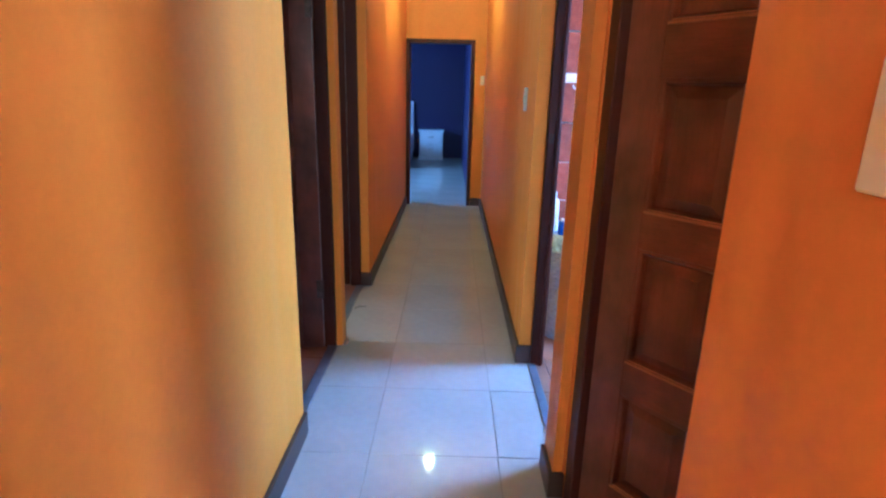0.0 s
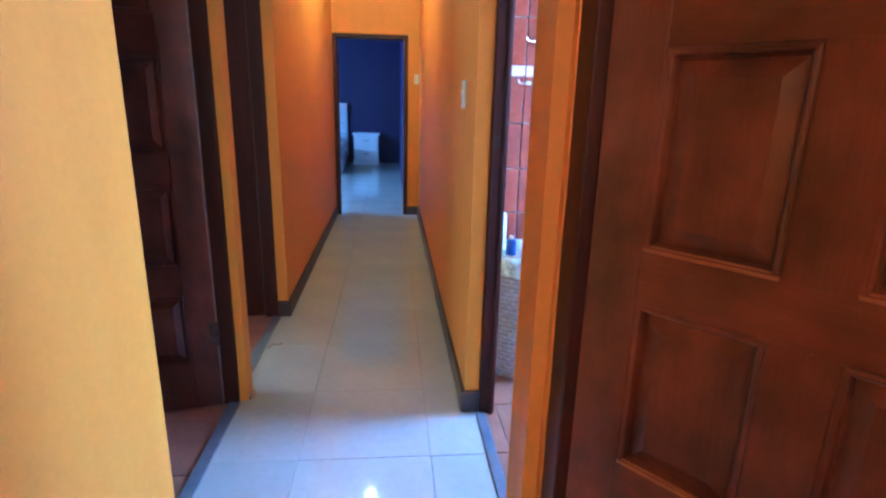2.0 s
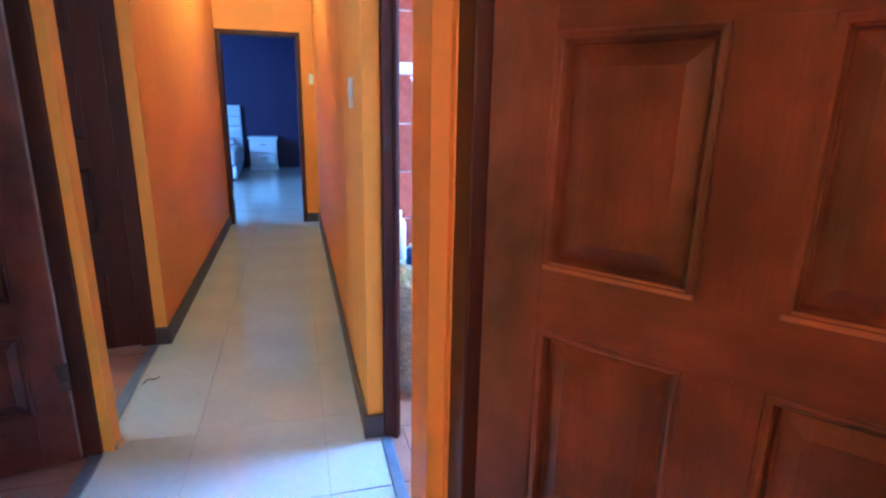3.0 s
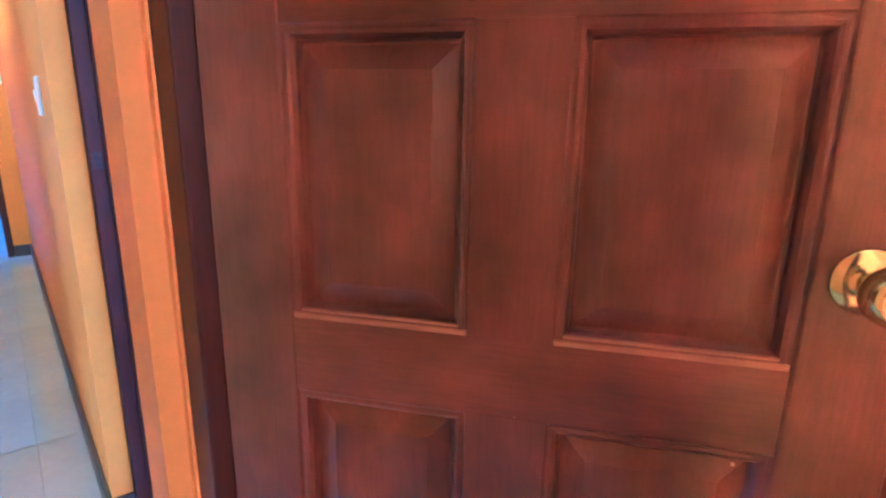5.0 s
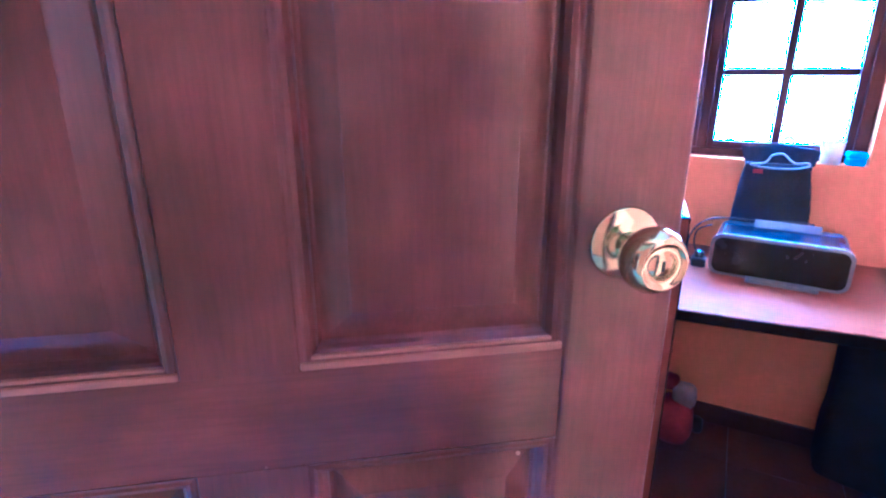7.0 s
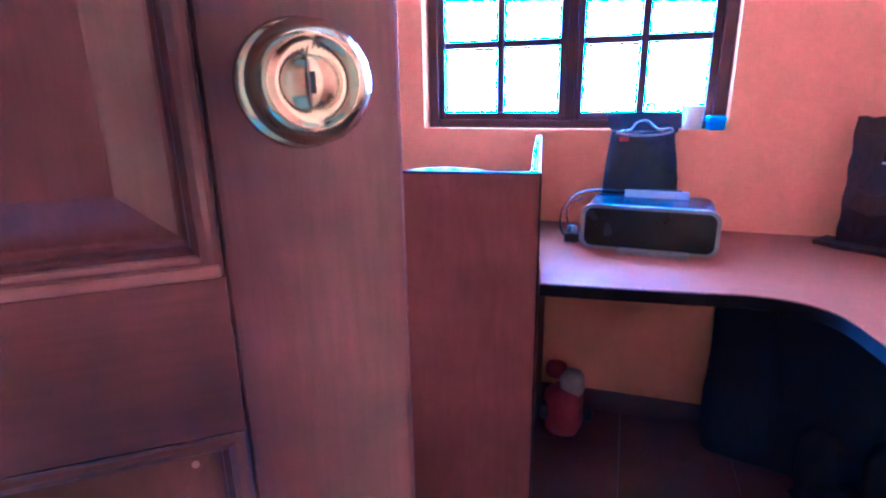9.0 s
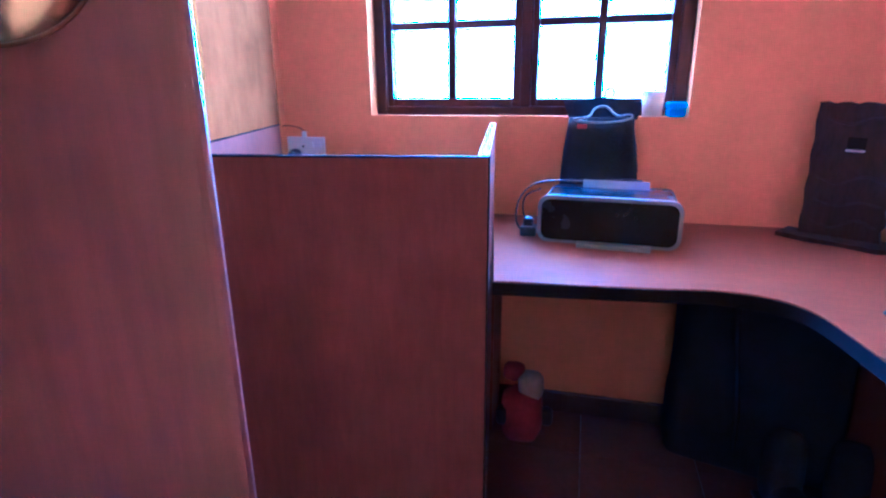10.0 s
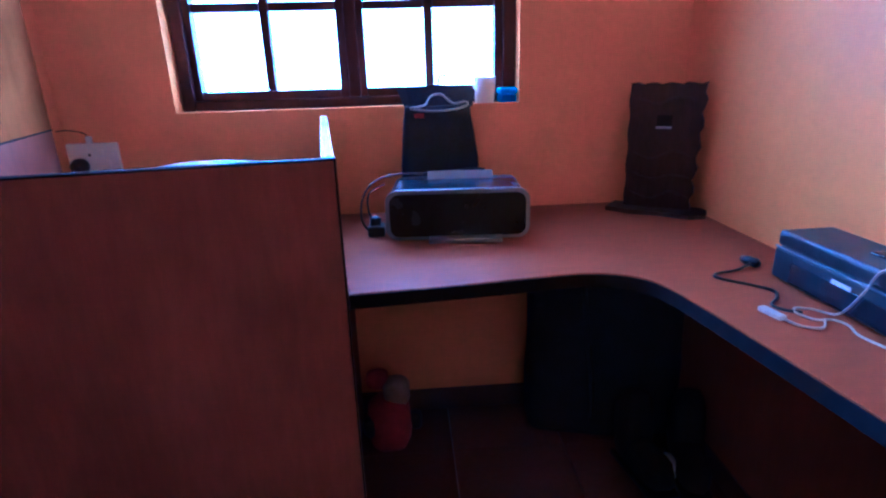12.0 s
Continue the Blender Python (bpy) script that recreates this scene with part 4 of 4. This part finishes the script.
cup = thing("plastic_cup", "frosted plastic cup on the window sill", "cup", pose(2.468, 0.640, 0.9805))
part("body", lathe([(0, 0), (0.026, 0), (0.031, 0.070), (0.029, 0.070), (0.0245, 0.003), (0, 0.003)], 28), WHITEP, cup, "", True)
box = thing("plastic_tub", "small bright cyan plastic tub on the window sill", "tub", pose(2.463, 0.578, 0.9805, 0, 0, 8))
part("body", cuboid(-0.020, 0.020, -0.023, 0.023, 0.0, 0.022, 0.006, 3), CYANT, box)
part("lid", cuboid(-0.022, 0.022, -0.025, 0.025, 0.0225, 0.040, 0.006, 3), CYANT, box)

# carved wooden upright ornament in the corner
ORN = Matrix.Translation((2.325, 0.178, ZD)) @ Matrix.Rotation(math.atan2(0.155, 0.105), 4, 'Z')
orn = thing("carved_ornament", "dark carved wooden upright ornament with a wavy edge", "ornament", ORN)
pts = [(-0.090, 0.010), (0.090, 0.010)]
for i in range(19):
    z = 0.02 + 0.318 * i / 18
    pts.append((0.088 + 0.004 * i / 18 + 0.002 * math.sin(i * 1.3), z))
for i in range(13):
    pts.append((0.092 - 0.188 * i / 12, 0.343 + 0.003 * math.sin(i * 2.2)))
for i in range(18, -1, -1):
    z = 0.02 + 0.318 * i / 18
    pts.append((-0.086 - 0.010 * (i / 18) + 0.005 * math.sin(i * 1.9), z))
part("board", moved(prism(pts, -0.009, 0.009), Matrix.Rotation(radians(90), 4, 'X')), CARVED, orn)
for z0, dx in ((0.045, 0.004), (0.100, -0.006), (0.155, 0.003), (0.300, -0.004)):
    part("carved_band", moved(tube([(-0.075, 0.0085, 0), (-0.03, 0.010, 0.012 + dx), (0.02, 0.010, -0.008), (0.072, 0.0085, 0.006)], 0.0028), Matrix.Translation((0, 0, z0))), CARVED, orn)
part("mirror_inset", cuboid(-0.020, 0.018, 0.0085, 0.0125, 0.232, 0.262, 0.002), GLOSSB, orn, "small dark glass inset")
part("inset_ledge", cuboid(-0.020, 0.018, 0.0085, 0.020, 0.228, 0.233, 0.001), STEEL, orn, "bright metal ledge")
part("base", moved(prism([(-0.125, -0.035), (0.125, -0.035), (0.130, 0.045), (0.06, 0.062), (-0.02, 0.055), (-0.09, 0.066), (-0.130, 0.040)], 0.0, 0.012, 0.003), Matrix()), CARVED, orn)

# second printer on the long desk
P2 = pose(1.60, 0.186, ZD, 0, 0, 0.5)
p2 = thing("printer", "flat black multifunction printer wrapped in its pale cable", "printer", P2)
part("body", cuboid(-0.20, 0.215, -0.108, 0.0, 0.004, 0.064, 0.006, 3), BLACKP, p2)
part("scanner_lid", cuboid(-0.20, 0.213, -0.108, -0.001, 0.066, 0.096, 0.008, 3), BLACKP, p2, "matt black scanner lid")
part("trim_line", cuboid(-0.198, 0.212, -0.003, 0.0012, 0.0635, 0.0665), SILVERP, p2, "thin silver trim line")
part("output_tray", cuboid(-0.14, 0.165, -0.004, 0.0022, 0.010, 0.046, 0.0015), GLOSSB, p2, "gloss black tray front")
part("control_panel", cuboid(-0.17, 0.06, -0.085, -0.045, 0.0962, 0.1005, 0.002), GLOSSB, p2, "gloss black control panel")
part("badge", cuboid(0.030, 0.070, 0.0018, 0.0030, 0.046, 0.053), LABELP, p2, "small pale badge")
for x in (-0.17, 0.18):
    part("foot", cuboid(x - 0.01, x + 0.01, -0.09, -0.02, 0.0, 0.005), BLACKP, p2)

usb = thing("usb_cable", "pale cable coiled in front of the flat printer", "cable")
part("cord", tube([(1.52, 0.12, 0.785), (1.56, 0.150, 0.784), (1.585, 0.186, 0.778), (1.60, 0.193, 0.74), (1.622, 0.196, 0.70), (1.640, 0.200, 0.684), (1.664, 0.216, 0.683), (1.672, 0.240, 0.683), (1.652, 0.252, 0.684), (1.628, 0.238, 0.683), (1.622, 0.214, 0.684), (1.600, 0.206, 0.684), (1.57, 0.214, 0.683), (1.52, 0.204, 0.683), (1.47, 0.198, 0.683)], 0.0019), CORDW, usb)
part("cord", tube([(1.625, 0.225, 0.684), (1.60, 0.248, 0.683), (1.612, 0.276, 0.683), (1.640, 0.286, 0.684)], 0.0019), CORDW, usb)
part("connector", moved(cuboid(-0.022, 0.022, -0.007, 0.007, -0.004, 0.004, 0.0015), pose(1.655, 0.292, ZD + 0.0055, 0, 0, 12)), CORDW, usb, "pale plastic connector")

pw = thing("power_cable", "thin black power lead with a plug on the desk", "cable")
part("cord", tube([(1.868, 0.192, 0.690), (1.850, 0.230, 0.684), (1.836, 0.282, 0.683), (1.815, 0.288, 0.683), (1.775, 0.250, 0.683), (1.745, 0.228, 0.683), (1.715, 0.242, 0.683), (1.690, 0.268, 0.683), (1.668, 0.262, 0.683), (1.655, 0.24, 0.683)], 0.0028), BLACKP, pw)
part("plug", moved(lathe([(0, -0.02), (0.006, -0.02), (0.0095, -0.006), (0.0095, 0.014), (0.005, 0.02), (0, 0.02)], 16), Matrix.Translation((1.878, 0.188, ZD + 0.0098)) @ Matrix.Rotation(radians(-70), 4, 'Z') @ Matrix.Rotation(radians(90), 4, 'X')), BLACKP, pw, "", True)

# ---- office: under the desk ----


def soft_lump(rx, ry, h, seed, m, sub=3):
    bm = bmesh.new()
    bmesh.ops.create_icosphere(bm, subdivisions=sub, radius=1)
    for v in bm.verts:
        p = v.co.copy()
        q = Vector((math.copysign(abs(p.x) ** 0.7, p.x), math.copysign(abs(p.y) ** 0.7, p.y), math.copysign(abs(p.z) ** 0.75, p.z)))
        w = 1 + 0.10 * noise.noise(p * 1.6 + Vector((seed, 0, 0))) + 0.04 * noise.noise(p * 4.5 + Vector((0, seed, 0)))
        v.co = Vector((q.x * rx * w, q.y * ry * w, max(0.0, (q.z * 0.5 * w + 0.5) * h)))
    return moved(bm, m)


big = thing("black_bag", "large upright black cloth bag pushed under the desk corner", "bag", pose(2.30, 0.31, 0))
bm = prism([(-0.02, 0.215), (0.12, 0.215), (0.125, -0.21), (-0.085, -0.21), (-0.075, -0.02)], 0.0, 0.635)
bmesh.ops.bevel(bm, geom=list(bm.edges), offset=0.03, segments=4, profile=0.5, affect='EDGES')
bmesh.ops.subdivide_edges(bm, edges=[e for e in bm.edges if e.calc_length() > 0.1], cuts=7, use_grid_fill=True)
for v in bm.verts:
    v.co += Vector((1, 1, 0)) * 0.010 * noise.noise(v.co * 7)
part("body", bm, CLOTHB, big, "", True)
part("strap", tube([(-0.070, 0.10, 0.56), (-0.098, 0.09, 0.40), (-0.104, 0.07, 0.24), (-0.092, 0.06, 0.10)], 0.008), CLOTHB, big, "black webbing strap")
for i, (x, y, r, s) in enumerate(((2.105, 0.268, 10, 1.3), (2.085, 0.140, -14, 2.2))):
    boot = thing("boot", "black boot standing under the desk", "boot", pose(x, y, 0, 0, 0, r), "boots under the desk")
    part("shaft", soft_lump(0.048, 0.046, 0.235, s, Matrix.Translation((0.03, 0, 0.0))), CLOTHB, boot, "", True)
    part("foot", soft_lump(0.098, 0.042, 0.095, s + 4, Matrix.Translation((-0.035, 0, 0.006))), CLOTHB, boot, "", True)
    part("sole", cuboid(-0.135, 0.075, -0.042, 0.042, 0.0, 0.014, 0.006), BLACKP, boot, "black rubber sole")
tagged(part("cloth_scrap", soft_lump(0.030, 0.022, 0.07, 8.4, Matrix.Translation((2.06, 0.205, 0))), WHITEC, smooth=True), "small crumpled pale cloth between the boots", "cloth")

# small red soft toy
toy = bmesh.new()
pieces = [(soft_lump(0.075, 0.065, 0.17, 1.7, Matrix()), 0), (soft_lump(0.034, 0.040, 0.090, 2.6, Matrix.Translation((-0.004, -0.024, 0.140))), 1),
          (soft_lump(0.030, 0.034, 0.055, 4.1, Matrix.Translation((0.012, 0.030, 0.190))), 0), (soft_lump(0.022, 0.020, 0.06, 5.2, Matrix.Translation((-0.05, 0.055, 0.07))), 2),
          (soft_lump(0.024, 0.020, 0.055, 6.2, Matrix.Translation((-0.01, -0.075, 0.06))), 2)]
me = bpy.data.meshes.new("soft_toy")
for bmp, k in pieces:
    for f in bmp.faces:
        f.material_index = k
        f.smooth = True
    merge(toy, bmp)
toy.to_mesh(me)
toy.free()
for mat in (REDC, material('greyed_pink_cloth', (0.34, 0.26, 0.25), rough=0.9, vary=0.15, scale=25, bump=0.4), BLACKP):
    me.materials.append(mat)
toy_ob = tagged(new("soft_toy", me), "small red and white soft toy sitting under the desk", "toy")
toy_ob.matrix_world = Matrix.Translation(ROOM) @ pose(2.28, 0.955, 0)

ROOM = HOUSE

# ---- tiles of the bathroom wall ----
bath_wall = bpy.data.objects["wall_bath_north"]
wall_tiles = {}


def wall_tile(x0, x1, z0, z1, mat, name="tile"):
    w, h = round(x1 - x0 - 0.006, 4), round(z1 - z0 - 0.006, 4)
    if (w, h, mat.name) not in wall_tiles:
        bm = cuboid(-w / 2, w / 2, -0.012, 0.0, -h / 2, h / 2, 0.0025, 2)
        me = bpy.data.meshes.new(name)
        bm.to_mesh(me)
        bm.free()
        me.materials.append(mat)
        wall_tiles[(w, h, mat.name)] = me
    ob = new(name, wall_tiles[(w, h, mat.name)])
    ob.parent = bath_wall
    ob.location = ((x0 + x1) / 2, 3.32, (z0 + z1) / 2)


zs = [0.020, 0.247, 0.475, 0.702, 0.930, 1.156, 1.381]
xs = [0.600, 0.811, 1.022, 1.233, 1.444, 1.655, 1.866, 2.077, 2.288, 2.445]
for x0, x1 in zip(xs, xs[1:]):
    for z0, z1 in zip(zs, zs[1:]):
        wall_tile(x0, x1, z0, z1, REDTILE)
    wall_tile(x0, x1, 1.381, 1.430, WHITEP, "border_tile")
    for z0, z1 in ((1.430, 1.652), (1.652, 1.88), (1.88, 2.11), (2.11, 2.34)):
        wall_tile(x0, x1, z0, z1, REDTILE)


def lay(parent, xs, ys, mat, gap=0.0015, top=0.0):
    for x0, x1 in zip(xs, xs[1:]):
        for y0, y1 in zip(ys, ys[1:]):
            tile_piece(parent, x0, x1, y0, y1, mat, gap, top)


def cuts(a, b, start, step):
    first = start + math.ceil((a - start) / step + 0.02) * step
    out = [a]
    while first < b - 0.02:
        out.append(first)
        first += step
    return out + [b]


corridor_x, corridor_y = cuts(-0.50, 0.53, -0.18, 0.478), cuts(-2.6, 6.68, 1.808, 0.474)
for x0, x1 in zip(corridor_x, corridor_x[1:]):
    for y0, y1 in zip(corridor_y, corridor_y[1:]):
        if x0 > 0.2 and abs(y0 - 1.808) < 0.1:
            tile_piece(floor, x0, x1, y0, y1, TILE, 0.0028)
        else:
            tile_piece(floor, x0, x1, y0, y1, TILE, 0.0005)
lay(floor, cuts(-3.4, 2.4, -0.18, 0.478), cuts(6.68, 11.82, 1.808, 0.474), TILE, 0.0005)
lay(floor, cuts(-3.7, -0.50, -0.50, 0.33), cuts(-2.5, 5.6, 1.9, 0.33), TERRA, 0.002, -0.004)
lay(floor, cuts(0.53, 2.44, 0.60, 0.33), cuts(1.83, 3.31, 1.96, 0.33), TERRA, 0.002, -0.004)
lay(floor, cuts(0.53, 2.485, 0.60, 0.33), cuts(0.065, 1.815, 0.1, 0.33), OFFFLOOR, 0.0006, -0.002)
